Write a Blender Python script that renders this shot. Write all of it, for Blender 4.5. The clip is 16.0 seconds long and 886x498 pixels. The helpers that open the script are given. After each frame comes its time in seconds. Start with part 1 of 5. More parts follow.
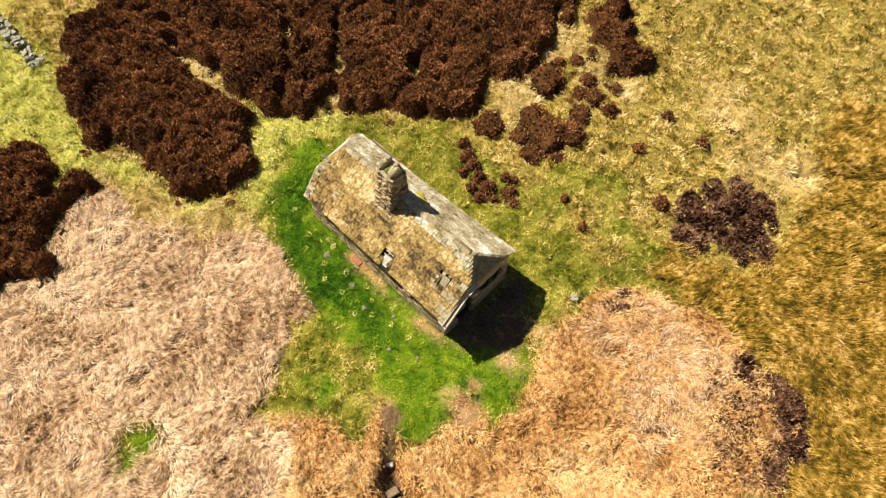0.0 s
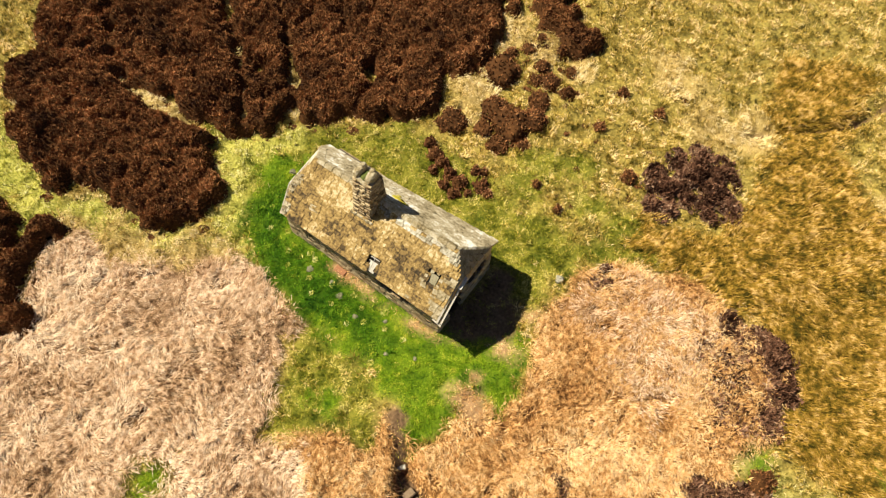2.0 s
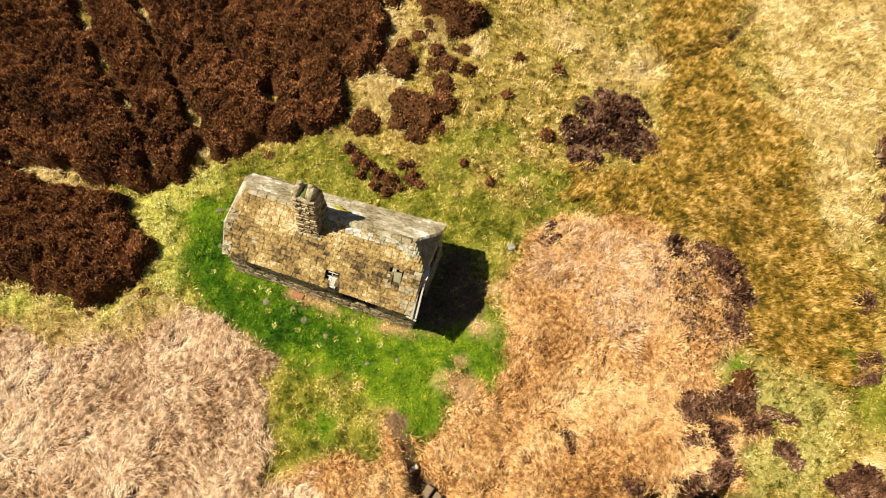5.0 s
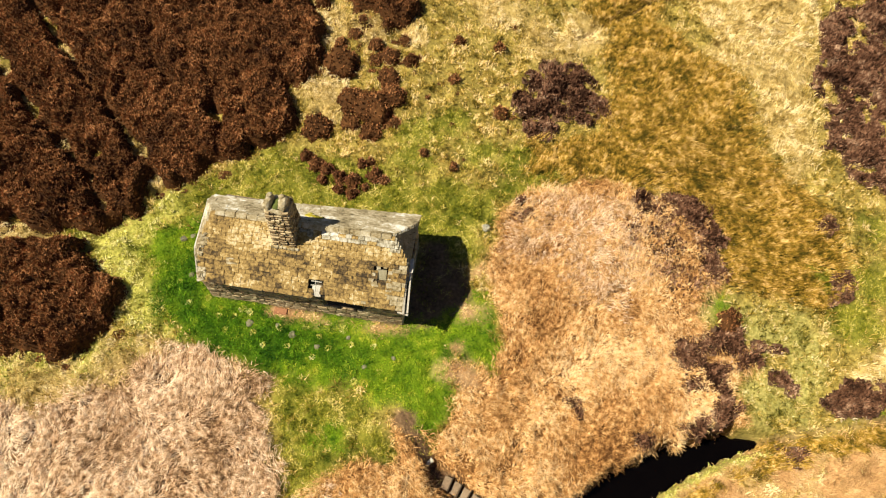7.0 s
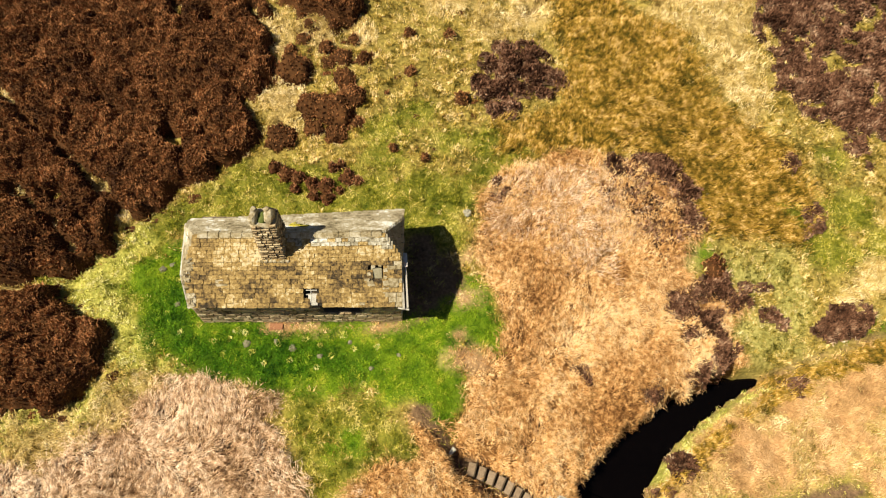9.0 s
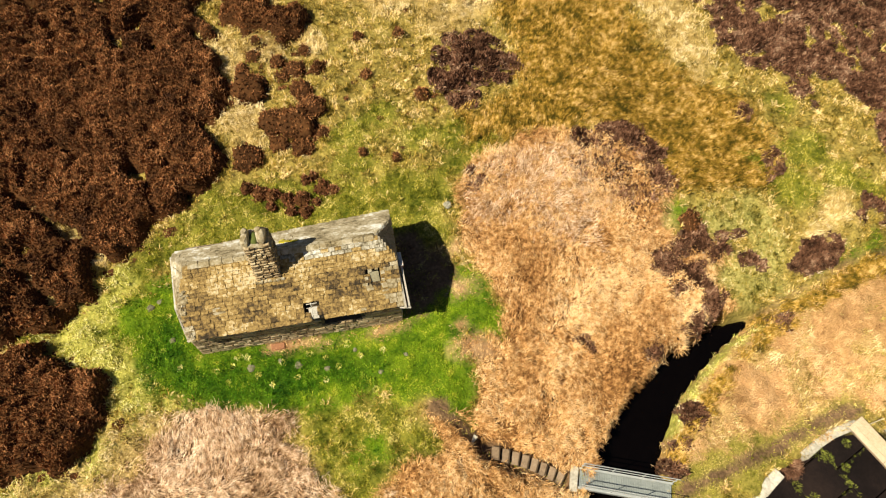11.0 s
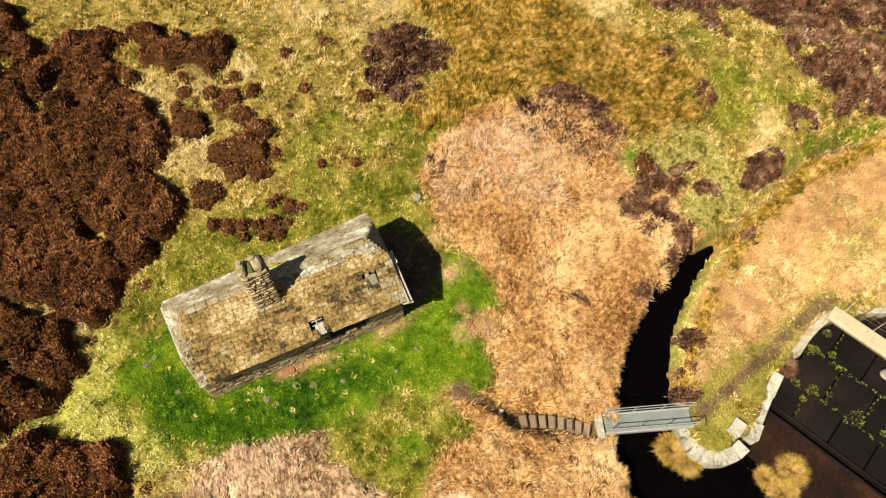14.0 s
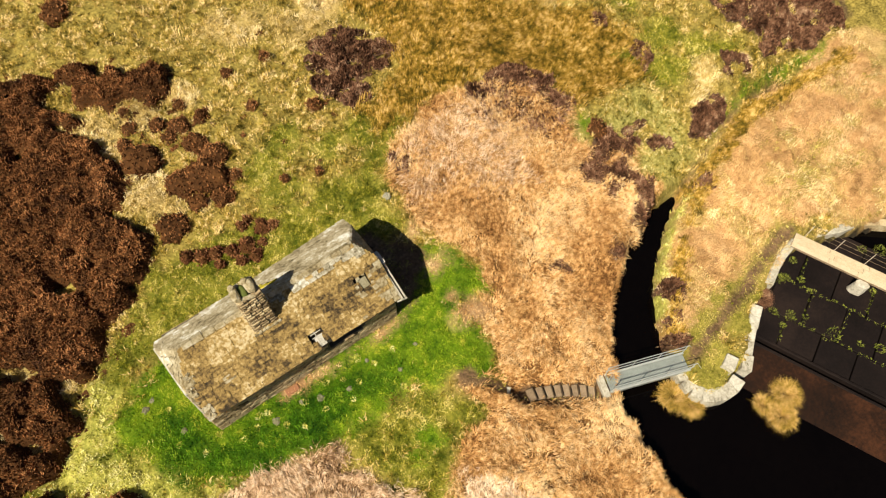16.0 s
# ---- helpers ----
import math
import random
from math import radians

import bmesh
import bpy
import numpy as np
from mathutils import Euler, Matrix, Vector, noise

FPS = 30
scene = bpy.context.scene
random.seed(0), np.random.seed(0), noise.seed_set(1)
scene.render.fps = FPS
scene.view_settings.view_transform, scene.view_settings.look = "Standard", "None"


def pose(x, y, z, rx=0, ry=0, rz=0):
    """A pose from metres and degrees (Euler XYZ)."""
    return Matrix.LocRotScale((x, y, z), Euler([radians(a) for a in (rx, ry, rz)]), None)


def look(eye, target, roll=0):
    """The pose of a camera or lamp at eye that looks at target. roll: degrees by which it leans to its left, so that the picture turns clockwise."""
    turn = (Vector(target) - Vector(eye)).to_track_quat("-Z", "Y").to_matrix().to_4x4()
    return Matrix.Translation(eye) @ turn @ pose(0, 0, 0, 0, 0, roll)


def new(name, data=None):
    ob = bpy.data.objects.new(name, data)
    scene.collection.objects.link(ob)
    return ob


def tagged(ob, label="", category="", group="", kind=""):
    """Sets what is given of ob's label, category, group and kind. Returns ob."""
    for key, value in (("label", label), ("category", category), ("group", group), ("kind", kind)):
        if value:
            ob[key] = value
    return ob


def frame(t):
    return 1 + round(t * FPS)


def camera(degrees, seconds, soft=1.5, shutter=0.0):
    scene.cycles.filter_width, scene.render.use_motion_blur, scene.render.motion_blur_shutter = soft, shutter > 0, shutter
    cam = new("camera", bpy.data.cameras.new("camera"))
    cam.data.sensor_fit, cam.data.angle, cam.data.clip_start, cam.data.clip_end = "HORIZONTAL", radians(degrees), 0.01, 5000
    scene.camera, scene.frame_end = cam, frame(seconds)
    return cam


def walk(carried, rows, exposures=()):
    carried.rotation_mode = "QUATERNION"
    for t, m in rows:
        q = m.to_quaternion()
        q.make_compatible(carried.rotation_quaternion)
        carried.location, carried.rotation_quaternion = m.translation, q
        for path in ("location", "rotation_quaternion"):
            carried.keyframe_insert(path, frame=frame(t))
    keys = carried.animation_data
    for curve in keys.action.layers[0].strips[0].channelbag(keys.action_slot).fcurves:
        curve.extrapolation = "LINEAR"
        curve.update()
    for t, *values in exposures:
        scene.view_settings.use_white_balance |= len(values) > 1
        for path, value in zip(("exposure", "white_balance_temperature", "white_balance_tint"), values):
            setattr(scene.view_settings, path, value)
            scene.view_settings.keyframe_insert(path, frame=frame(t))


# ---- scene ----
cam = camera(65.2, 16.0, 1.15)
METRES, EYE, TILT, LEAN, TURN = 14.0, 29.8, -63.0, 0.0, 44.5
EAST, NORTH = 12.0, -9.8
ROWS = [
    (0.0, 0.0, 0.0, 0.0, 0.0, 0.0, -0.0),
    (0.5, -0.0214, -0.0045, -0.0018, -0.92, -0.01, 1.84),
    (1.0, -0.0443, -0.0087, -0.0037, -1.84, -0.01, 3.66),
    (1.5, -0.0668, -0.0134, -0.0039, -2.75, -0.08, 5.47),
    (2.0, -0.09, -0.0185, -0.0034, -3.68, -0.16, 7.28),
    (2.5, -0.1139, -0.0211, -0.0026, -4.77, -0.31, 9.35),
    (3.0, -0.1384, -0.0221, -0.0021, -6.23, -0.56, 12.03),
    (3.5, -0.1635, -0.0216, -0.0016, -7.82, -0.91, 14.86),
    (4.0, -0.1882, -0.0197, 0.0001, -9.17, -1.28, 17.31),
    (6.5, -0.3244, 0.0188, 0.0218, -16.32, -4.17, 28.76),
    (7.0, -0.3525, 0.0314, 0.0293, -17.82, -4.94, 30.9),
    (7.5, -0.3815, 0.0439, 0.0387, -19.38, -5.8, 32.98),
    (8.0, -0.4106, 0.0548, 0.0508, -20.95, -6.72, 34.99),
    (8.5, -0.4399, 0.0649, 0.065, -22.61, -7.73, 36.98),
    (9.0, -0.469, 0.0746, 0.0804, -24.29, -8.78, 38.93),
    (11.5, -0.6067, 0.1173, 0.1892, -35.26, -16.46, 48.5),
    (12.0, -0.6307, 0.1261, 0.2139, -37.87, -18.48, 50.22),
    (12.5, -0.6543, 0.1357, 0.2384, -40.47, -20.51, 51.79),
    (13.0, -0.6764, 0.1457, 0.2641, -43.3, -22.8, 53.31),
    (13.5, -0.6975, 0.1562, 0.2909, -46.51, -25.4, 54.82),
    (14.0, -0.717, 0.1672, 0.3177, -49.94, -28.25, 56.25),
    (14.5, -0.7361, 0.1792, 0.3451, -53.65, -31.35, 57.58),
    (15.0, -0.7539, 0.1921, 0.3735, -57.84, -34.93, 58.84),
    (15.5, -0.7699, 0.206, 0.4013, -62.54, -39.0, 60.01),
    (16.0, -0.7836, 0.2209, 0.4305, -68.84, -44.53, 61.16),
]
walk(cam, [(t, pose(EAST, NORTH, EYE, TILT, LEAN, TURN) @ pose(METRES * x, METRES * y, METRES * z, 90 + pitch, roll, yaw)) for t, x, y, z, yaw, pitch, roll in ROWS],
     [(0.0, 0.85), (4.0, 0.80), (8.0, 0.74), (12.0, 0.64), (16.0, 0.58)])

# ---- sky, sun, exposure ----
SUN_TRAVEL = Vector((0.74, 0.19, -1.0))
world = bpy.data.worlds.new("moor_sky")
scene.world = world
world.use_nodes = True
wn = world.node_tree.nodes
sky = wn.new("ShaderNodeTexSky")
sky.sky_type, sky.sun_disc = "NISHITA", False
sky.sun_elevation, sky.sun_rotation = radians(52.6), radians(255.6)
world.node_tree.links.new(sky.outputs["Color"], wn["Background"].inputs["Color"])
wn["Background"].inputs["Strength"].default_value = 0.027
sun = new("sun", bpy.data.lights.new("sun", "SUN"))
sun.data.energy, sun.data.angle, sun.data.color = 5.0, radians(0.5), (1.0, 0.895, 0.665)
sun.matrix_world = look(-40 * SUN_TRAVEL, (0, 0, 0))

# ---- materials ----


def mat(name, colors, big=0.8, fine=14.0, rough=0.9, bump=0.4, obj=0.0, island=0.0, metal=0.0, mix=0.5, spread=1.0, spec=0.25, shift=0.0, dist=0.03):
    """A surface of a colour ramp driven by two scales of noise and by the piece's own chance."""
    m = bpy.data.materials.new(name)
    m.use_nodes = True
    nt = m.node_tree
    n, li = nt.nodes, nt.links
    bsdf = n["Principled BSDF"]
    geo = n.new("ShaderNodeNewGeometry")

    def noise_at(scale, detail):
        t = n.new("ShaderNodeTexNoise")
        t.inputs["Scale"].default_value, t.inputs["Detail"].default_value = scale, detail
        t.inputs["Roughness"].default_value = 0.65
        li.new(geo.outputs["Position"], t.inputs["Vector"])
        return t.outputs["Fac"]

    def maths(op, a, b):
        k = n.new("ShaderNodeMath")
        k.operation = op
        for i, v in enumerate((a, b)):
            if isinstance(v, (int, float)):
                k.inputs[i].default_value = v
            else:
                li.new(v, k.inputs[i])
        return k.outputs[0]

    small = noise_at(fine, 6)
    f = maths("ADD", maths("MULTIPLY", maths("SUBTRACT", noise_at(big, 4), 0.5), 2.2 * (1 - mix) * spread),
              maths("MULTIPLY", maths("SUBTRACT", small, 0.5), 2.2 * mix * spread))
    f = maths("ADD", f, 0.5 + shift)
    if obj:
        info = n.new("ShaderNodeObjectInfo")
        f = maths("ADD", f, maths("MULTIPLY", maths("SUBTRACT", info.outputs["Random"], 0.5), obj))
    if island:
        f = maths("ADD", f, maths("MULTIPLY", maths("SUBTRACT", geo.outputs["Random Per Island"], 0.5), island))
    ramp = n.new("ShaderNodeValToRGB")
    els = ramp.color_ramp.elements
    while len(els) < len(colors):
        els.new(0.5)
    for i, c in enumerate(colors):
        els[i].position = i / (len(colors) - 1)
        els[i].color = (*c, 1)
    li.new(f, ramp.inputs["Fac"])
    li.new(ramp.outputs["Color"], bsdf.inputs["Base Color"])
    bsdf.inputs["Roughness"].default_value = rough
    bsdf.inputs["Metallic"].default_value = metal
    bsdf.inputs["Specular IOR Level"].default_value = spec
    if bump:
        b = n.new("ShaderNodeBump")
        b.inputs["Strength"].default_value, b.inputs["Distance"].default_value = bump, dist
        li.new(small, b.inputs["Height"])
        li.new(b.outputs["Normal"], bsdf.inputs["Normal"])
    return m


M_SLATE = mat("mossy_stone_slate", [(0.030, 0.022, 0.013), (0.108, 0.071, 0.031), (0.235, 0.156, 0.057), (0.35, 0.243, 0.092), (0.55, 0.45, 0.28)], big=0.75, fine=8, obj=0.38, mix=0.48, spread=1.85, bump=1.0, shift=-0.01)
M_SLATE_PALE = mat("mortar_smeared_slate", [(0.10, 0.08, 0.05), (0.28, 0.25, 0.18), (0.46, 0.43, 0.36), (0.66, 0.65, 0.62)], big=1.6, fine=7, obj=0.3, mix=0.5, spread=2.0, bump=0.8)
M_SLATE_N = mat("weathered_grey_slate", [(0.10, 0.082, 0.05), (0.26, 0.215, 0.135), (0.41, 0.36, 0.26), (0.68, 0.68, 0.66)], big=0.9, fine=7, island=0.25, mix=0.4, spread=1.7, bump=0.7)
M_RIDGE = mat("lichened_ridge_stone", [(0.07, 0.055, 0.03), (0.24, 0.19, 0.105), (0.37, 0.32, 0.22), (0.50, 0.46, 0.38)], big=2, fine=9, obj=0.35, spread=1.5, bump=0.8)
M_STONE = mat("rubble_sandstone", [(0.07, 0.05, 0.03), (0.26, 0.19, 0.11), (0.42, 0.33, 0.20), (0.52, 0.44, 0.30)], big=2.5, fine=12, obj=0.6, island=0.5, bump=0.8, spread=1.3)
M_MORTAR = mat("dark_mortar", [(0.04, 0.033, 0.026), (0.14, 0.11, 0.08)], big=3, fine=20)
M_DRESSED = mat("pale_dressed_stone", [(0.20, 0.18, 0.145), (0.43, 0.40, 0.34), (0.62, 0.59, 0.53)], big=1.5, fine=9, obj=0.3, bump=0.5, spread=1.5)
M_GREY_STONE = mat("grey_weathered_stone", [(0.07, 0.065, 0.05), (0.22, 0.21, 0.17), (0.38, 0.36, 0.29), (0.52, 0.50, 0.42)], big=4, fine=14, spread=1.5, bump=0.8)
M_BOARD = mat("bleached_timber", [(0.22, 0.20, 0.17), (0.42, 0.39, 0.33), (0.58, 0.55, 0.50)], big=2, fine=22, obj=0.3)
M_PANEL = mat("grey_board_and_shaded_hip", [(0.13, 0.115, 0.07), (0.25, 0.225, 0.15), (0.34, 0.32, 0.25)], big=3, fine=14, spread=1.4)
M_WHITE = mat("flaking_white_paint", [(0.25, 0.23, 0.19), (0.48, 0.46, 0.42), (0.66, 0.65, 0.62)], big=4, fine=20, rough=0.6, spread=1.4)
# near-black puts the shade indoors and behind the slates into the colour
M_DARK = mat("shade_near_black", [(0.012, 0.01, 0.009), (0.03, 0.026, 0.02)], big=2, fine=8)
M_STEEL = mat("galvanised_steel", [(0.38, 0.41, 0.42), (0.55, 0.58, 0.58), (0.66, 0.68, 0.68)], big=2, fine=30, rough=0.45, metal=0.55, bump=0.05)
M_GRATE = mat("dull_galvanised_grating", [(0.16, 0.18, 0.18), (0.28, 0.31, 0.31), (0.36, 0.39, 0.39)], big=2, fine=20, rough=0.6, metal=0.3, bump=0.1)
M_PLANK = mat("sunbleached_plank", [(0.42, 0.32, 0.21), (0.58, 0.46, 0.32), (0.66, 0.55, 0.41)], big=2, fine=16, obj=0.3, bump=0.2)
M_STEP = mat("worn_step_timber", [(0.10, 0.07, 0.045), (0.25, 0.18, 0.12), (0.36, 0.28, 0.20)], big=3, fine=18, obj=0.3)
M_RISER_SHADE = mat("shade_dark_timber", [(0.03, 0.02, 0.013), (0.08, 0.055, 0.035), (0.15, 0.105, 0.07)], big=3, fine=18)
M_APRON = mat("wet_peaty_slab", [(0.003, 0.002, 0.002), (0.009, 0.006, 0.006), (0.022, 0.014, 0.012)], big=0.5, fine=9, obj=0.35, rough=0.7, mix=0.4, spec=0.12)
M_CHUTE = mat("rusty_wet_concrete", [(0.004, 0.002, 0.0014), (0.018, 0.007, 0.0035), (0.05, 0.018, 0.008)], big=0.35, fine=7, rough=0.6, mix=0.35, spec=0.15, spread=1.6)
M_RUST = mat("rust_stained_stone", [(0.20, 0.09, 0.05), (0.36, 0.17, 0.09)], big=4, fine=20)
M_WATER = mat("black_peat_water", [(0.001, 0.0007, 0.0008), (0.002, 0.0014, 0.0014)], big=0.3, fine=3, rough=0.08, bump=0.02, spec=0.10)
M_LICHEN = mat("yellow_lichen", [(0.30, 0.26, 0.03), (0.55, 0.46, 0.04)], big=6, fine=25)
M_MOSS = mat("green_moss", [(0.05, 0.07, 0.015), (0.14, 0.16, 0.04)], big=6, fine=30)

# plants
M_STRAW_W = mat("pale_dead_rush", [(0.10, 0.046, 0.020), (0.42, 0.255, 0.137), (0.73, 0.51, 0.335), (0.90, 0.73, 0.55)], big=0.25, fine=4.4, island=0.22, spread=2.3, mix=0.6, bump=0, spec=0.15, shift=0.15)
M_STRAW_E = mat("orange_dead_bracken", [(0.10, 0.040, 0.011), (0.41, 0.20, 0.066), (0.72, 0.425, 0.175), (0.90, 0.66, 0.37)], big=0.22, fine=4.8, island=0.20, spread=2.2, mix=0.55, bump=0, spec=0.15, shift=0.1)
M_BANK = mat("peach_bank_grass", [(0.22, 0.112, 0.042), (0.52, 0.31, 0.13), (0.68, 0.44, 0.215), (0.78, 0.56, 0.31)], big=0.35, fine=2.2, island=0.3, spread=1.6, mix=0.45, bump=0, spec=0.15, shift=0.0)
M_MOOR = mat("yellow_moor_grass", [(0.045, 0.040, 0.004), (0.20, 0.138, 0.014), (0.54, 0.38, 0.084), (0.90, 0.69, 0.35)], big=1.5, fine=4.3, island=0.11, spread=2.8, mix=0.45, bump=0, spec=0.15, shift=0.05)
M_OCHRE = mat("ochre_rush", [(0.06, 0.048, 0.005), (0.20, 0.125, 0.013), (0.42, 0.25, 0.040), (0.70, 0.47, 0.17)], big=0.9, fine=3.6, island=0.24, spread=2.1, mix=0.55, bump=0, spec=0.15, shift=0.0)
M_LUSH = mat("lush_green_grass", [(0.012, 0.054, 0.001), (0.042, 0.130, 0.0022), (0.105, 0.225, 0.0055), (0.28, 0.37, 0.028)], big=0.5, fine=2.8, island=0.25, spread=2.4, mix=0.5, bump=0, spec=0.15, shift=-0.03)
M_GREEN = mat("bright_green_turf", [(0.028, 0.082, 0.002), (0.095, 0.190, 0.004), (0.21, 0.31, 0.010), (0.44, 0.44, 0.045)], big=0.45, fine=2.2, island=0.2, spread=2.3, mix=0.5, bump=0, spec=0.15, shift=0.0)
M_YGREEN = mat("yellow_green_grass", [(0.048, 0.064, 0.002), (0.18, 0.185, 0.010), (0.42, 0.37, 0.05), (0.70, 0.59, 0.19)], big=0.9, fine=3.0, island=0.12, spread=2.9, mix=0.55, bump=0, spec=0.15, shift=0.04)
M_HEATHER = mat("dark_brown_heather", [(0.043, 0.020, 0.013), (0.118, 0.049, 0.020), (0.25, 0.106, 0.040), (0.42, 0.20, 0.085)], big=0.5, fine=2.2, island=0.2, spread=1.9, mix=0.5, bump=0, spec=0.1, shift=0.08)
M_RUSSET = mat("russet_heather", [(0.05, 0.018, 0.010), (0.13, 0.048, 0.022), (0.26, 0.11, 0.05), (0.42, 0.22, 0.11)], big=0.7, fine=2.0, island=0.4, spread=2.0, bump=0, spec=0.1, shift=0.05)
M_SCRUB = mat("grey_brown_old_heather", [(0.034, 0.015, 0.009), (0.115, 0.053, 0.030), (0.25, 0.130, 0.080), (0.46, 0.31, 0.21)], big=0.7, fine=2.4, island=0.35, spread=1.9, bump=0, spec=0.1, shift=-0.07)
M_LEAF = mat("fresh_green_weed", [(0.06, 0.08, 0.008), (0.17, 0.20, 0.02), (0.36, 0.36, 0.09)], big=2, fine=6, island=0.7, bump=0)
M_TUSSOCK = mat("golden_tussock", [(0.12, 0.10, 0.010), (0.44, 0.275, 0.055), (0.74, 0.49, 0.20)], big=1.6, fine=4, island=0.6, bump=0, spread=1.8, shift=0.02)
M_PALE = mat("pale_yellow_grass", [(0.13, 0.08, 0.014), (0.42, 0.29, 0.08), (0.70, 0.53, 0.22), (0.86, 0.71, 0.42)], big=0.6, fine=2.9, island=0.15, spread=2.5, mix=0.6, bump=0, spec=0.15, shift=0.1)
M_SAGE = mat("pale_sage_grass", [(0.055, 0.052, 0.005), (0.22, 0.185, 0.026), (0.50, 0.405, 0.11), (0.80, 0.69, 0.37)], big=1.4, fine=4.3, island=0.15, spread=3.0, mix=0.55, bump=0, spec=0.15, shift=-0.08)
M_LIME = mat("lime_yellow_grass", [(0.13, 0.15, 0.012), (0.40, 0.40, 0.06), (0.70, 0.65, 0.17), (0.88, 0.82, 0.42)], big=1.0, fine=3.5, island=0.11, spread=2.4, mix=0.6, bump=0, spec=0.15, shift=0.1)
M_TURF = mat("short_olive_turf", [(0.06, 0.065, 0.006), (0.21, 0.20, 0.025), (0.42, 0.36, 0.07), (0.62, 0.48, 0.18)], big=0.6, fine=2.6, island=0.3, spread=1.9, mix=0.5, bump=0, spec=0.15)
# stems darker than the sprigs, painting shade into the clefts between them
M_HEATH_SHADED = mat("shaded_heather_stems", [(0.022, 0.0095, 0.004), (0.065, 0.028, 0.010), (0.14, 0.060, 0.020)], big=0.6, fine=6, bump=0.8, spec=0.1)
M_SCRUB_BODY = mat("old_heather_stems", [(0.04, 0.02, 0.011), (0.10, 0.056, 0.034), (0.20, 0.125, 0.08)], big=0.6, fine=5, bump=0.4, spec=0.1)
M_TURF_STONE = mat("mossy_sunken_stone", [(0.06, 0.06, 0.03), (0.17, 0.16, 0.10), (0.28, 0.26, 0.18)], big=5, fine=14, spread=1.4)

# ---- the lie of the land ----


def lattice(ix, iy, seed):
    h = (ix.astype(np.int64) * 374761393 + iy.astype(np.int64) * 668265263 + seed * 1442695041) & 0x7FFFFFFF
    h = ((h ^ (h >> 13)) * 1274126177) & 0x7FFFFFFF
    return ((h ^ (h >> 16)) & 0xFFFF) / 65535.0


def vnoise(x, y, size, seed=0):
    """Smooth value noise, 0 to 1, with features of that size in metres."""
    x, y = np.asarray(x, float) / size + 500, np.asarray(y, float) / size + 500
    ix, iy = np.floor(x), np.floor(y)
    fx, fy = x - ix, y - iy
    fx, fy = fx * fx * (3 - 2 * fx), fy * fy * (3 - 2 * fy)
    a, b = lattice(ix, iy, seed), lattice(ix + 1, iy, seed)
    c, d = lattice(ix, iy + 1, seed), lattice(ix + 1, iy + 1, seed)
    return (a * (1 - fx) + b * fx) * (1 - fy) + (c * (1 - fx) + d * fx) * fy


def fbm(x, y, size, seed=0):
    return (vnoise(x, y, size, seed) * 4 + vnoise(x, y, size / 2, seed + 1) * 2 + vnoise(x, y, size / 4, seed + 2)) / 7


def tuffet(x, y, size, seed):
    """Rounded tussock tops: 1 at the middle of each cell, 0 in the clefts between."""
    x, y = np.asarray(x, float) / size + 300, np.asarray(y, float) / size + 300
    ix, iy = np.floor(x), np.floor(y)
    best = np.full(np.shape(x), 9.0)
    for ox in (-1, 0, 1):
        for oy in (-1, 0, 1):
            cx, cy = ix + ox, iy + oy
            best = np.minimum(best, (x - cx - lattice(cx, cy, seed)) ** 2 + (y - cy - lattice(cx, cy, seed + 1)) ** 2)
    return np.sqrt(np.clip(1 - best / 0.75, 0, 1))


def blobs(x, y, discs):
    """Signed distance to a union of discs (x, y, radius): negative inside."""
    d = np.full(np.shape(x), 1e9)
    for cx, cy, r in discs:
        d = np.minimum(d, np.hypot(x - cx, y - cy) - r)
    return d


def along(x, y, points):
    """Distance to a line through the points."""
    d = np.full(np.shape(x), 1e9)
    for (ax, ay), (bx, by) in zip(points, points[1:]):
        k = np.clip(((x - ax) * (bx - ax) + (y - ay) * (by - ay)) / ((bx - ax) ** 2 + (by - ay) ** 2), 0, 1)
        d = np.minimum(d, np.hypot(x - ax - k * (bx - ax), y - ay - k * (by - ay)))
    return d


def outline(x, y, pts, reach=3.0):
    """Signed distance to a closed outline, negative inside and never more than the reach."""
    x, y = np.asarray(x, float), np.asarray(y, float)
    px, py = np.array(pts, float).T
    out = np.full(np.shape(x), reach)
    near = (x > px.min() - reach) & (x < px.max() + reach) & (y > py.min() - reach) & (y < py.max() + reach)
    u, v = x[near], y[near]
    d, odd = np.full(u.shape, 1e9), np.zeros(u.shape, bool)
    for ax, ay, bx, by in zip(px, py, np.roll(px, -1), np.roll(py, -1)):
        k = np.clip(((u - ax) * (bx - ax) + (v - ay) * (by - ay)) / ((bx - ax) ** 2 + (by - ay) ** 2 + 1e-9), 0, 1)
        d = np.minimum(d, (u - ax - k * (bx - ax)) ** 2 + (v - ay - k * (by - ay)) ** 2)
        if ay != by:
            odd ^= ((ay > v) != (by > v)) & (u < (bx - ax) * (v - ay) / (by - ay) + ax)
    out[near] = np.minimum(np.sqrt(d) * np.where(odd, -1, 1), reach)
    return out


def step01(v, a, b):
    t = np.clip((v - a) / (b - a), 0, 1)
    return t * t * (3 - 2 * t)


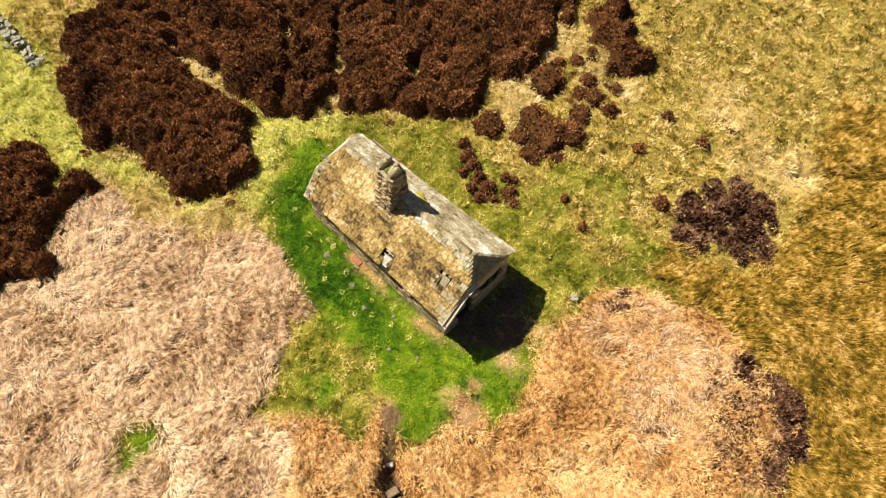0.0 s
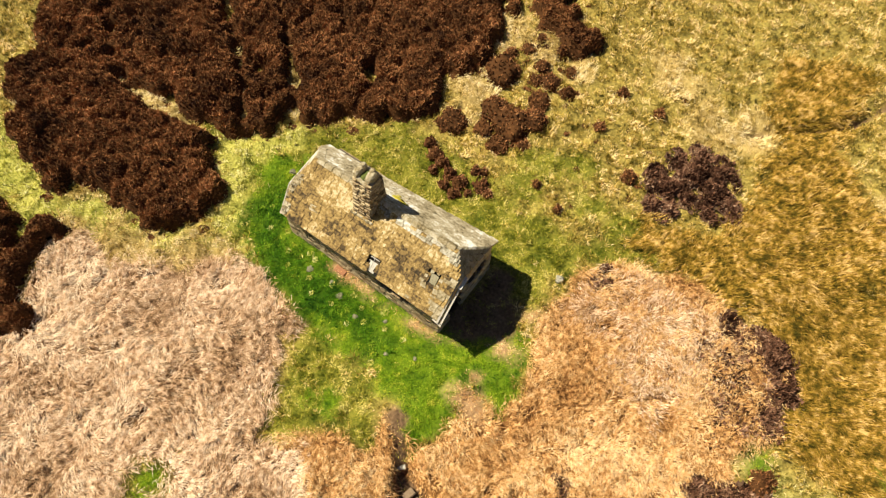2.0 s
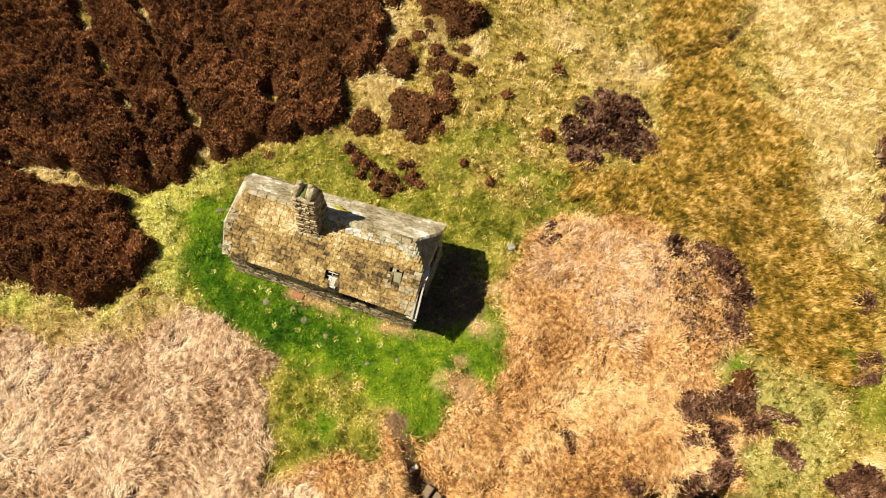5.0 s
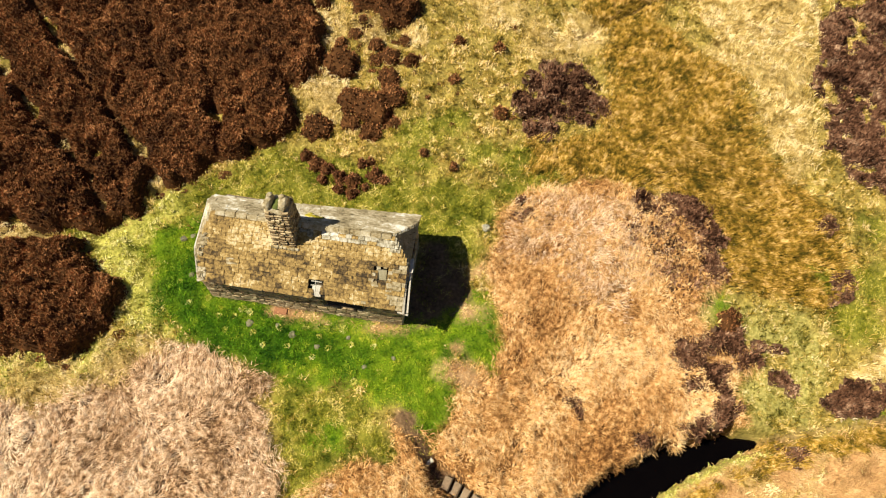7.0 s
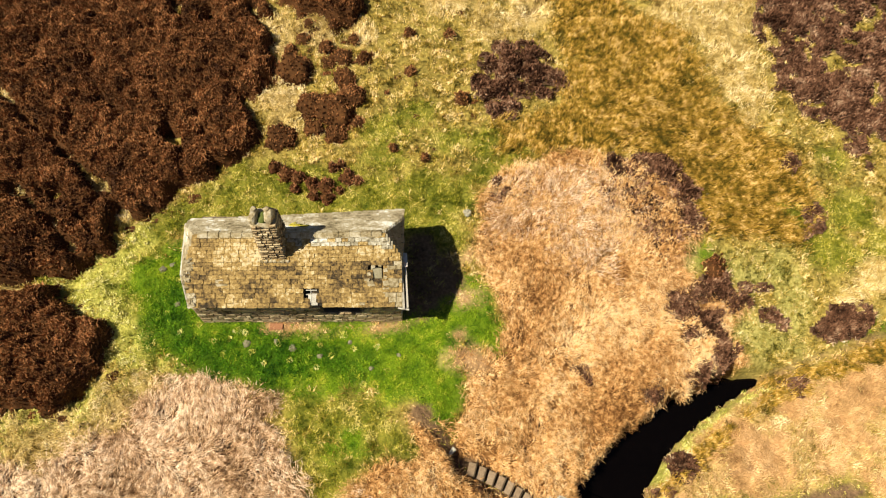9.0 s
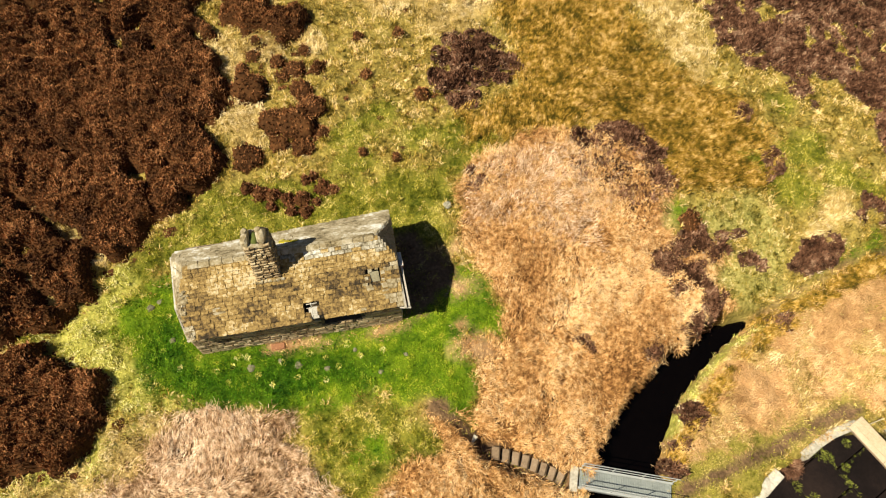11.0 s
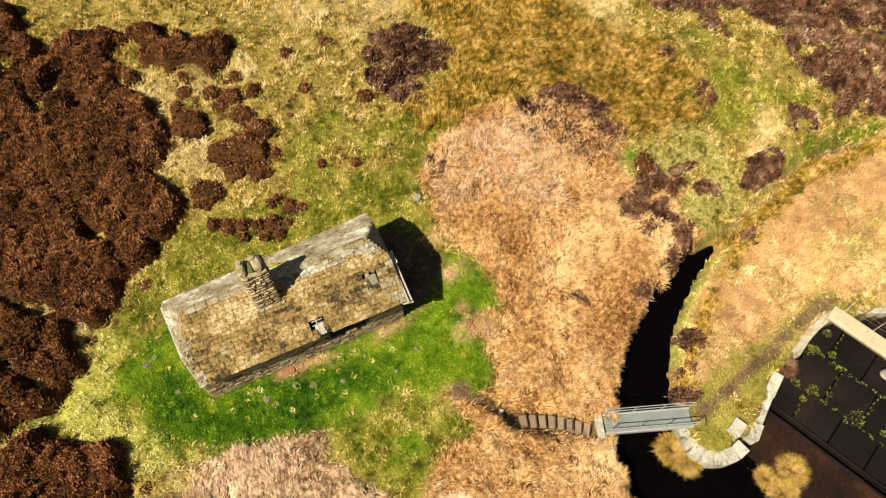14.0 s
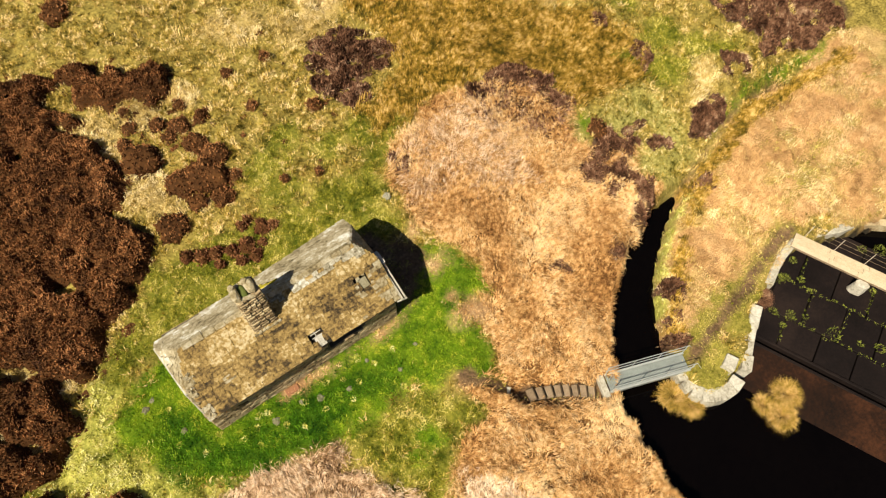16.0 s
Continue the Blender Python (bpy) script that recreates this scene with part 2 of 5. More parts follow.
WATER_Z, BED_Z, APRON_Z = -3.25, -4.0, -3.0
STREAM = [(21.3, -4.0, 0.2), (20.9, -4.15, 0.32), (20.5, -4.25, 0.42), (20.0, -4.4, 0.5), (19.2, -4.75, 0.58), (18.3, -5.2, 0.68), (17.5, -5.65, 0.76), (16.7, -6.2, 0.86), (16.0, -6.7, 0.96), (15.3, -7.3, 1.05),
          (14.6, -8.0, 1.15), (14.0, -8.8, 1.25), (13.45, -9.7, 1.35), (12.9, -10.8, 1.5), (12.45, -11.8, 1.45), (12.5, -13.2, 1.85), (13.1, -14.8, 2.75), (14.6, -16.4, 3.9),
          (17.0, -18.5, 4.7), (20.0, -21.5, 6.0), (18.6, -15.6, 2.0)]
TONGUE = [(15.3, -12.2, 1.25), (16.3, -12.0, 1.1), (14.8, -11.5, 0.8)]
STEPS = [(7.2, -8.15), (8.9, -9.0), (10.4, -9.85)]
DRAIN = [(11.3, 16.2), (12.6, 17.2), (14.1, 18.3), (14.9, 19.2), (15.8, 20.6), (16.4, 22)]
HUT_PLATFORM = [(-2.5, 0, 3.2), (2.5, 0, 3.2)]


def apron_in(x, y):
    """Signed distance to the paved spillway south-east of the kerb: negative inside."""
    d = np.maximum.reduce([
        (x - 16.8) * -0.57 + (y + 13.3) * 0.82,
        (x - 19.7) * -0.31 + (y + 11.3) * 0.95,
        (x - 24.0) * 0.30 + (y + 9.8) * 0.954,
        (x - 27.2) * 0.30 + (y + 11.1) * 0.954,
        (x - 30.5) * 0.98 + (y + 11.6) * 0.2,
        -22.0 - y])
    return d


def water_in(x, y):
    wob = (fbm(x, y, 0.9, 40) - 0.5) * 0.55
    d = blobs(x, y, STREAM) + wob
    return np.maximum(d, -blobs(x, y, TONGUE))


def land(x, y):
    """Height of the bare ground."""
    x, y = np.asarray(x, float), np.asarray(y, float)
    sd = blobs(x, y, STREAM)
    s = np.clip(sd + 1.0, 0, 40)
    fall = -2.55 * np.clip(1 - s / 8.5, 0, 1) ** 1.05
    east = step01((x - 17) * 0.5 + (y + 8) * -0.85 + 0.0, -1.0, 3.0) * step01(x, 13, 16)
    fall = fall * (1 - east) + -2.3 * east
    rise = 0.055 * np.clip(y - 3, 0, 30) + 0.03 * np.clip(-x - 6, 0, 20)
    rough = (fbm(x, y, 5, 3) - 0.5) * 0.5 + (fbm(x, y, 1.1, 7) - 0.5) * 0.22
    calm = 1 - 0.85 * step01(-blobs(x, y, HUT_PLATFORM), -2.5, 0.5)
    far = step01(np.hypot(x - 5, y), 60, 400)
    z = fall + rise + rough * calm + far * (fbm(x, y, 160, 9) * 26 - 6)
    ditch = np.minimum(along(x, y, [(20.4, -4.5), (23, -3.6), (27.5, -2.2), (36, -2.4)]), along(x, y, DRAIN) + 0.12)
    z = z - 0.45 * np.exp(-(ditch / 0.5) ** 2)
    hum = step01(s, 0.5, 2.0) * calm
    z = z + hum * ((tuffet(x, y, 0.62, 14) - 0.5) * 0.30 + (tuffet(x, y, 1.3, 16) - 0.5) * 0.12)
    k = np.clip((x - 7.2) / 3.2, 0, 1)
    z = z + (-1.30 - 1.06 * k - z) * step01(-along(x, y, STEPS), -0.95, -0.42)
    w = water_in(x, y)
    z = z + (BED_Z - z) * step01(-w, -0.30, 0.12)
    a = apron_in(x, y)
    z = z + (APRON_Z - 0.35 - z) * step01(-a, -0.12, 0.10)
    return z


# which plants grow where
HEATHER_WEST = [(-31, 5), (-23.6, -1.4), (-22.6, -1.6), (-22.9, -3.3), (-23.0, -4.4), (-22.3, -5.0), (-21.3, -5.2), (-20.3, -4.9), (-20.6, -5.6), (-19.8, -6.6), (-18.7, -6.7), (-17.8, -7.2), (-16.8, -7.0), (-15.4, -7.6), (-14.9, -7.4), (-15.5, -6.5), (-13.9, -6.2), (-13.1, -5.9),
                (-12.1, -6.0), (-11.0, -5.8), (-10.3, -6.2), (-9.4, -5.6), (-8.5, -4.7), (-8.6, -3.7), (-8.7, -2.6), (-10.0, -1.9), (-10.4, -1.3), (-11.3, -1.3), (-11.9, -0.8), (-12.7, -0.9), (-13.6, -1.2), (-14.5, -1.0), (-15.9, -1.2), (-17.2, -1.1), (-18.4, -0.9), (-19.8, 0.1), (-21.1, 1.3), (-31, 10)]
HEATHER_MID = [(-31, 10.6), (-20.9, 1.7), (-19.5, 0.3), (-17.8, -0.4), (-16.0, -0.4), (-14.3, -0.1), (-13.3, -0.3), (-12.4, 0.1), (-11.3, 0.1), (-10.5, 0.0), (-10.4, 0.6), (-11.3, 1.6), (-12.7, 2.8), (-14.4, 4.4), (-16.5, 5.9), (-29, 17)]
HEATHER_MID_EAST = [(-28, 17.6), (-16.2, 6.1), (-14.1, 4.7), (-12.6, 3.4), (-11.7, 2.8), (-11.2, 1.9), (-10.4, 1.5), (-9.4, 1.5), (-9.1, 2.5), (-9.4, 3.6), (-10.5, 4.5), (-12.4, 6.4), (-14.2, 8.0), (-26, 18.6)]
HEATHER_NORTH = [(-25, 19), (-14.0, 8.2), (-12.1, 6.6), (-10.0, 4.8), (-9.0, 3.8), (-8.2, 3.3), (-7.3, 3.7), (-7.0, 4.5), (-6.1, 4.6), (-5.5, 5.3), (-5.1, 6.1), (-3.5, 6.7), (-3.1, 7.5), (-3.6, 8.3), (-3.7, 9.3), (-4.0, 9.9), (-3.3, 10.8), (-2.8, 11.4), (-2.7, 12.1), (-2.9, 13.4),
                 (-3.2, 14.4), (-4.2, 15.2), (-4.3, 16.0), (-3.3, 15.6), (-3.2, 16.3), (-4.1, 17.6), (-4.0, 18.1), (-3.2, 18.6), (-4.5, 20.1), (-5.0, 19.4), (-5.1, 20.2), (-6.2, 20.2), (-6.8, 19.4), (-7.6, 19.9), (-8.4, 21.4), (-7.9, 21.8), (-8.0, 22.8), (-9.0, 23.3), (-14, 31), (-26, 31)]
HEATHER_SOUTH = [(-21, -13), (-18.4, -11.2), (-18.2, -10.4), (-17.6, -9.6), (-16.5, -9.1), (-15.6, -9.8), (-14.8, -10.4), (-13.9, -10.2), (-14.2, -8.7), (-13.2, -8.7), (-13.4, -9.6), (-12.9, -10.9), (-12.6, -11.6), (-12.4, -12.3), (-11.1, -12.5), (-10.7, -12.8), (-10.9, -13.7), (-11.9, -14.3), (-11.4, -15.3), (-14, -20)]
HEATHER_BAND = [(-2.6, 19.1), (-1.7, 18.8), (-0.7, 18.3), (0.0, 17.6), (0.0, 17.1), (1.6, 16.5), (1.6, 15.5), (1.5, 15.0), (0.7, 14.8), (-0.3, 15.5), (-1.5, 16.0), (-2.5, 16.5), (-2.6, 17.7)]
HEATHERS = [HEATHER_WEST, HEATHER_MID, HEATHER_MID_EAST, HEATHER_NORTH, HEATHER_SOUTH, HEATHER_BAND]
HEATHER_NE = [(24.2, 18.6), (24.1, 16.2), (23.6, 14.6), (24.4, 12.7), (24.2, 10.8), (25.2, 10.5), (24.8, 9.4), (25.7, 8.3), (27.0, 7.7), (29.5, 7.2), (29.8, 6.0), (30.7, 4.7), (30.2, 3.0), (29.9, 0.8), (30.8, -0.5), (33.4, -1.1), (38.6, -1.3), (42, 2), (40, 20), (28, 25)]
HEATHER_BUSHES = [(-1.45, 11.95, 1.08), (-1.9, 7.8, 0.82), (-0.3, 9.6, 0.9), (0.75, 9.4, 1.05), (1.7, 10.2, 0.72), (1.2, 11.4, 0.62), (1.95, 8.6, 0.48), (0.9, 7.9, 0.6), (-0.2, 8.3, 0.5), (1.0, 12.8, 0.55), (0.3, 12.5, 0.42), (0.1, 13.4, 0.4), (-1.1, 13.9, 0.38), (-1.8, 13.2, 0.36), (1.6, 14.0, 0.3), (-0.9, 15.0, 0.3),
                  (-1.3, 23.2, 0.8), (-0.6, 23.6, 0.5), (4.6, 14.4, 0.33), (6.8, 14.3, 0.3), (7.4, 10.1, 0.38), (4.7, 11.8, 0.3), (3.9, 7.0, 0.2), (5.5, 6.4, 0.2), (19.4, 0.9, 0.6), (-3.0, 11.0, 0.25)]
RUSSET_BUSHES = [(-2.0, 6.0, 0.4), (-1.4, 5.6, 0.5), (-0.8, 5.4, 0.42), (-0.1, 5.1, 0.42), (0.6, 5.0, 0.5), (1.7, 5.4, 0.55), (2.2, 5.2, 0.32), (0.9, 6.0, 0.34), (0.7, 4.3, 0.4), (0.0, 4.4, 0.32), (-0.9, 4.8, 0.3), (1.3, 4.7, 0.26), (1.3, 6.2, 0.32)]
SCRUB = [(9.0, 4.4, 0.55), (15.1, 6.0, 0.5), (16.3, 6.1, 0.6), (17.4, 5.7, 0.6), (18.2, 4.6, 0.5), (18.4, 3.2, 0.4), (19.4, -3.4, 0.6), (18.6, -4.0, 0.5), (17.7, -4.5, 0.42), (18.0, -2.4, 0.6), (25.6, -2.0, 0.6), (24.3, 2.8, 0.5), (22.0, -1.6, 0.45), (23.4, 6.0, 0.45), (27.3, 6.8, 0.7), (12.6, -4.4, 0.4), (16.0, -5.2, 0.4), (28.3, -0.4, 0.6), (16.8, -8.2, 0.4), (15.7, -9.4, 0.4), (15.2, -10.3, 0.45), (22.4, -4.6, 0.35)]
SCRUB_NORTH = [(7.9, 11.4), (8.5, 12.3), (9.4, 13.8), (10.9, 13.6), (11.8, 13.0), (12.7, 11.7), (12.7, 10.6), (11.8, 10.2), (10.6, 9.8), (10.1, 8.7), (9.1, 8.9), (8.6, 9.8), (7.8, 10.3)]
SCRUB_EAST = [(14.6, 5.5), (14.9, 6.1), (16.3, 6.4), (17.7, 6.0), (18.5, 5.2), (18.2, 3.9), (19.0, 2.8), (18.7, 2.0), (17.9, 1.4), (16.9, 1.5), (15.9, 2.6), (15.1, 3.7), (14.3, 4.2)]
SCRUB_STREAM = [(16.3, -0.9), (17.2, -0.2), (18.9, 0.2), (20.7, 0.1), (22.2, -0.4), (22.1, -0.7), (21.0, -1.0), (19.9, -1.3), (19.6, -2.3), (19.9, -3.2), (19.1, -3.8), (18.6, -3.4), (18.6, -2.4), (18.0, -1.7), (16.7, -1.6)]
SCRUB_FAR = [(24.0, -2.2), (24.6, -1.3), (25.7, -1.2), (26.2, -2.2), (25.7, -2.9), (24.4, -2.9)]
GREEN = [(-6.0, 2.1), (-7.0, 1.2), (-8.1, 0.6), (-8.3, -0.5), (-7.5, -1.3), (-7.1, -2.2), (-6.1, -3.4), (-4.9, -4.1), (-3.5, -4.5), (-1.7, -4.9), (-0.1, -5.4), (1.1, -5.3), (2.6, -5.3), (3.9, -5.8), (4.9, -6.0), (6.9, -7.3), (7.1, -6.1), (7.0, -5.0), (6.8, -3.7), (7.1, -3.0), (7.7, -3.8), (8.4, -3.5), (9.1, -2.5), (8.8, -1.5), (8.2, -0.7), (7.8, 0.0), (6.6, 0.0), (4.1, -1.2), (-4.2, -1.5), (-4.5, 2.2)]
LUSH = [(-6.6, -0.2), (-6.9, -1.4), (-7.0, -2.2), (-6.1, -3.3), (-4.9, -4.0), (-3.0, -4.5), (-1.0, -4.6), (1.0, -4.6), (3.0, -4.7), (3.2, -3.6), (1.8, -3.2), (-0.3, -2.9), (-2.9, -2.7), (-4.4, -2.3), (-5.1, -1.6), (-5.7, 0.4)]
GREEN_TUFTS = [(19.0, 1.5, 0.5), (2.6, -7.4, 0.5), (1.8, -7.9, 0.4), (-1.4, -14.3, 0.35), (-1.0, -15.1, 0.3)]
YGREEN_NORTH = [(-10.0, 0.4), (-7.2, 3.4), (-3.5, 6.4), (-1.2, 6.6), (2.2, 5.8), (5.4, 5.6), (7.9, 6.0), (10.1, 6.9), (10.7, 6.7), (8.0, 4.7), (7.5, 2.8), (7.6, 0.6), (5.0, 2.4), (2.8, 2.2), (-3.4, 2.2), (-6.5, 2.6), (-7.4, -0.1), (-6.9, -2.2), (-5.4, -3.8), (-6.7, -4.5), (-8.4, -2.9), (-10.3, -1.2), (-12.2, 0.0), (-10.5, 0.0)]
YGREEN_WEST = [(-28, -6), (-24.7, -5.7), (-21.1, -6.3), (-19.5, -6.9), (-17.5, -7.4), (-14.9, -7.7), (-13.3, -6.5), (-10.6, -6.3), (-8.3, -5.3), (-6.7, -4.5), (-8.7, -6.4), (-10.9, -7.6), (-13.3, -7.9), (-14.5, -8.6), (-14.3, -10.3), (-16.6, -9.1), (-18.3, -9.9), (-18.5, -11.1), (-25, -10)]
LIME = [(-8.5, -2.5, 1.1), (-7.5, -3.6, 0.9), (-9.6, -1.3, 1.1), (-10.6, 0.3, 0.9), (-9.2, 0.9, 0.9), (-8.0, 1.9, 0.7), (-6.4, -4.2, 0.8)]
YGREEN_SOUTH = [(-0.6, -5.5), (1.1, -5.4), (3.1, -5.5), (4.7, -6.6), (5.2, -7.7), (4.7, -8.1), (3.5, -8.2), (2.5, -9.3), (1.9, -9.7), (1.0, -9.9), (0.4, -8.1), (-0.4, -6.3)]
SAGE_EAST = [(18.4, 1.9), (18.9, 1.8), (19.9, 1.3), (22.6, 1.8), (23.4, 1.1), (23.8, -1.0), (23.0, -2.5), (23.6, -3.4), (21.0, -3.6), (19.8, -2.8), (20.2, -1.5), (22.4, -0.7), (19.9, 0.3), (18.4, 0.7)]
YGREEN_TUFTS = [(23.4, 3.4, 0.7), (26.0, 3.4, 1.1), (27.4, 1.6, 0.9), (26.0, 6.2, 0.7), (3.4, 8.0, 1.2), (3.6, 6.8, 1.2), (6.6, 7.4, 1.0), (8.6, 7.2, 0.8), (5.0, 9.2, 0.8), (-3.6, 5.9, 0.8), (-1.4, -14.3, 0.8), (-1.0, -15.1, 0.6), (25.0, 1.4, 1.2), (28.5, 0.6, 0.9)]
STRAW_WEST = [(-12, -22), (-11.4, -15.3), (-11.2, -13.6), (-12.5, -11.2), (-13.1, -10.4), (-13.4, -9.4), (-13.0, -8.0), (-11.8, -7.6), (-10.6, -7.7), (-8.6, -6.8), (-7.1, -5.5), (-5.7, -4.4), (-4.6, -4.5), (-3.3, -4.8), (-2.0, -4.8), (-0.8, -5.4), (-0.7, -6.6), (0.0, -8.2), (0.8, -9.2), (1.4, -10.1), (2.6, -9.5), (4.0, -11), (6, -14), (8, -26)]
STRAW_EAST = [(8.2, 4.7), (9.0, 5.7), (10.7, 6.1), (12.1, 6.6), (14.1, 6.7), (15.2, 6.3), (17.4, 6.1), (18.5, 5.2), (18.4, 3.9), (19.0, 2.8), (18.6, 1.8), (17.5, 1.1), (18.0, 0.1), (19.9, -0.2), (20.7, -1.1), (19.9, -2.3), (20.3, -3.6), (18.9, -4.8), (16.2, -6.0), (13.0, -9.0), (11.5, -10.3), (11.6, -12.3), (11.6, -14.2), (13, -20), (8, -22), (1.7, -9.8), (2.4, -9.2), (3.8, -8.5), (5.3, -7.7), (5.2, -6.4), (5.7, -6.0), (7.0, -6.4), (7.4, -4.9), (8.6, -3.0), (9.2, -2.2), (8.8, -1.0), (8.2, 0.4), (7.8, 1.9), (8.1, 3.2)]
OCHRE = [(11.8, 17.9), (11, 22), (15, 23), (15.0, 17.9), (17.7, 15.6), (19.4, 13.8), (20.4, 10.7), (21.8, 8.0), (23.5, 6.5), (24.4, 4.4), (23.7, 2.4), (22.6, 2.1), (20.8, 2.0), (19.1, 2.8), (18.4, 4.6), (18.3, 6.4), (16.0, 6.8), (13.5, 7.0), (11.3, 6.8), (9.6, 6.6), (8.7, 8.3), (10.7, 8.8), (13.0, 10.3), (13.3, 12.5), (12.7, 15.2)]
BANK = [(17.6, -8.6, 2.5), (19.6, -7.4, 2.7), (22.4, -7.0, 3.0), (26.0, -6.2, 3.2), (30, -6, 3.8), (36, -6.5, 5.0), (16.2, -10.2, 1.4), (28.5, -9.0, 2.4), (34, -12, 6), (21.5, -9.0, 1.6)]
PALE_EAST = [(16, 24), (18.1, 18.0), (18.3, 15.7), (20.3, 13.8), (20.9, 10.7), (22.4, 8.7), (23.5, 10.2), (23.3, 13.7), (24.2, 18.6), (23, 26)]
PALE = [(7.4, 16.6, 1.0), (8.8, 15.8, 1.1), (10.4, 15.0, 1.0), (10.8, 16.8, 0.8), (9.2, 14.3, 0.7), (5.8, 17.6, 0.9), (25.6, -0.9, 0.9), (11.2, 16.0, 1.2), (8.6, 15.8, 1.2), (6.4, 16.6, 1.0), (9.6, 15.0, 1.0), (-2.2, 10.2, 1.2), (-2.6, 14.4, 1.3), (-0.4, 14.6, 1.2), (-2.0, 11.8, 1.0), (-1.6, 9.6, 0.9), (1.8, 14.4, 0.8), (-10.8, -7.4, 1.2), (-13.4, -7.9, 1.0), (-8.0, -6.0, 0.9), (26.4, 0.2, 1.1), (-8.3, 17.8, 1.0)]
PATH = [(5.2, -6.1), (6.0, -6.8), (6.6, -7.7), (7.4, -8.4)]
TRACK = [(15.1, -11.3), (16.8, -11.0), (18.5, -10.6), (20.0, -10.2), (21.6, -9.7), (23.5, -9.2), (24.3, -9.3)]
TURF = [(16.3, -11.1, 0.9), (18.2, -11.1, 0.8), (20.0, -10.6, 0.5), (16.5, -12.2, 0.8), (15.4, -12.3, 1.1), (17.2, -10.2, 0.55), (19.4, -9.7, 0.5), (18.3, -9.9, 0.5), (15.2, -11.3, 0.8)]


def edge(d, x, y, size=0.9, amp=0.9, soft=0.35, seed=20):
    """A mask, 1 inside, with a ragged edge."""
    return step01(-(d + (fbm(x, y, size, seed) - 0.5) * 2 * amp), -soft, soft)


HEATHER_PATHS = [([(-17.8, -0.7), (-16.0, -0.8), (-14.4, -0.55), (-13.2, -0.55)], 0.2), ([(-19.6, 0.25), (-17.6, -0.8)], 0.0), ([(-14.6, 4.4), (-13.4, 3.9), (-12.4, 2.9), (-11.2, 1.8), (-10.6, 1.0)], 0.02), ([(-16.5, 10.4), (-14.5, 8.2), (-12.2, 6.7), (-10.2, 4.6), (-9.0, 3.2)], 0.02), ([(-22.0, -4.9), (-20.2, -5.0)], 0.05), ([(-19.0, 8.4), (-17.2, 6.4)], 0.0)]


def heather_at(x, y):
    d = np.minimum.reduce([outline(x, y, h) for h in HEATHERS]) + 0.04
    gaps = np.maximum.reduce([edge(along(x, y, line) - w, x, y, 0.8, 0.36, 0.08, 39) for line, w in HEATHER_PATHS])
    tufts = blobs(x, y, HEATHER_BUSHES)
    d = np.maximum(d, -blobs(x, y, [(-7.3, 16.9, 0.55), (-6.7, 17.4, 0.45), (-8.0, 16.0, 0.45), (-9.4, 19.2, 0.6), (-7.4, 7.6, 0.42), (-12.3, 4.3, 0.42), (-13.5, 4.0, 0.3)]))
    bare = step01(vnoise(x, y, 0.9, 77) + 0.16 * step01(y, 13, 17), 0.965, 0.985)
    near = np.minimum(d, blobs(x, y, [(0.0, 14.2, 2.6), (-0.5, 10.5, 1.5)]))
    specks = step01(vnoise(x, y, 0.42, 79), 0.80, 0.85) * step01(-near, -0.9, -0.4) + step01(vnoise(x, y, 0.5, 80), 0.93, 0.96) * step01(-blobs(x, y, [(6.0, 11.5, 4.5)]), -1, 1)
    tuft_mask = np.clip(specks, 0, 1) * step01(tufts, 0.0, 0.2)
    return np.maximum(edge(d + 0.45 * (0.6 - tuffet(x, y, 0.95, 84)), x, y, 0.7, 0.62, 0.10, 21) * (1 - bare) * (1 - gaps), tuft_mask)


def scrub_at(x, y):
    dense = np.minimum.reduce([blobs(x, y, SCRUB), outline(x, y, SCRUB_NORTH), outline(x, y, SCRUB_FAR), outline(x, y, SCRUB_STREAM), outline(x, y, HEATHER_NE)])
    thin = outline(x, y, SCRUB_EAST)
    holes = step01(vnoise(x, y, 0.45, 78), 0.62, 0.72)
    sparse = step01(vnoise(x, y, 0.5, 85) + 0.12 * np.clip(thin, -1, 1), 0.44, 0.62)
    return np.maximum(edge(dense, x, y, 0.7, 0.6, 0.15, 23) * (1 - holes), 0.24 * edge(thin, x, y, 0.8, 0.9, 0.4, 24) * (1 - 0.7 * sparse))


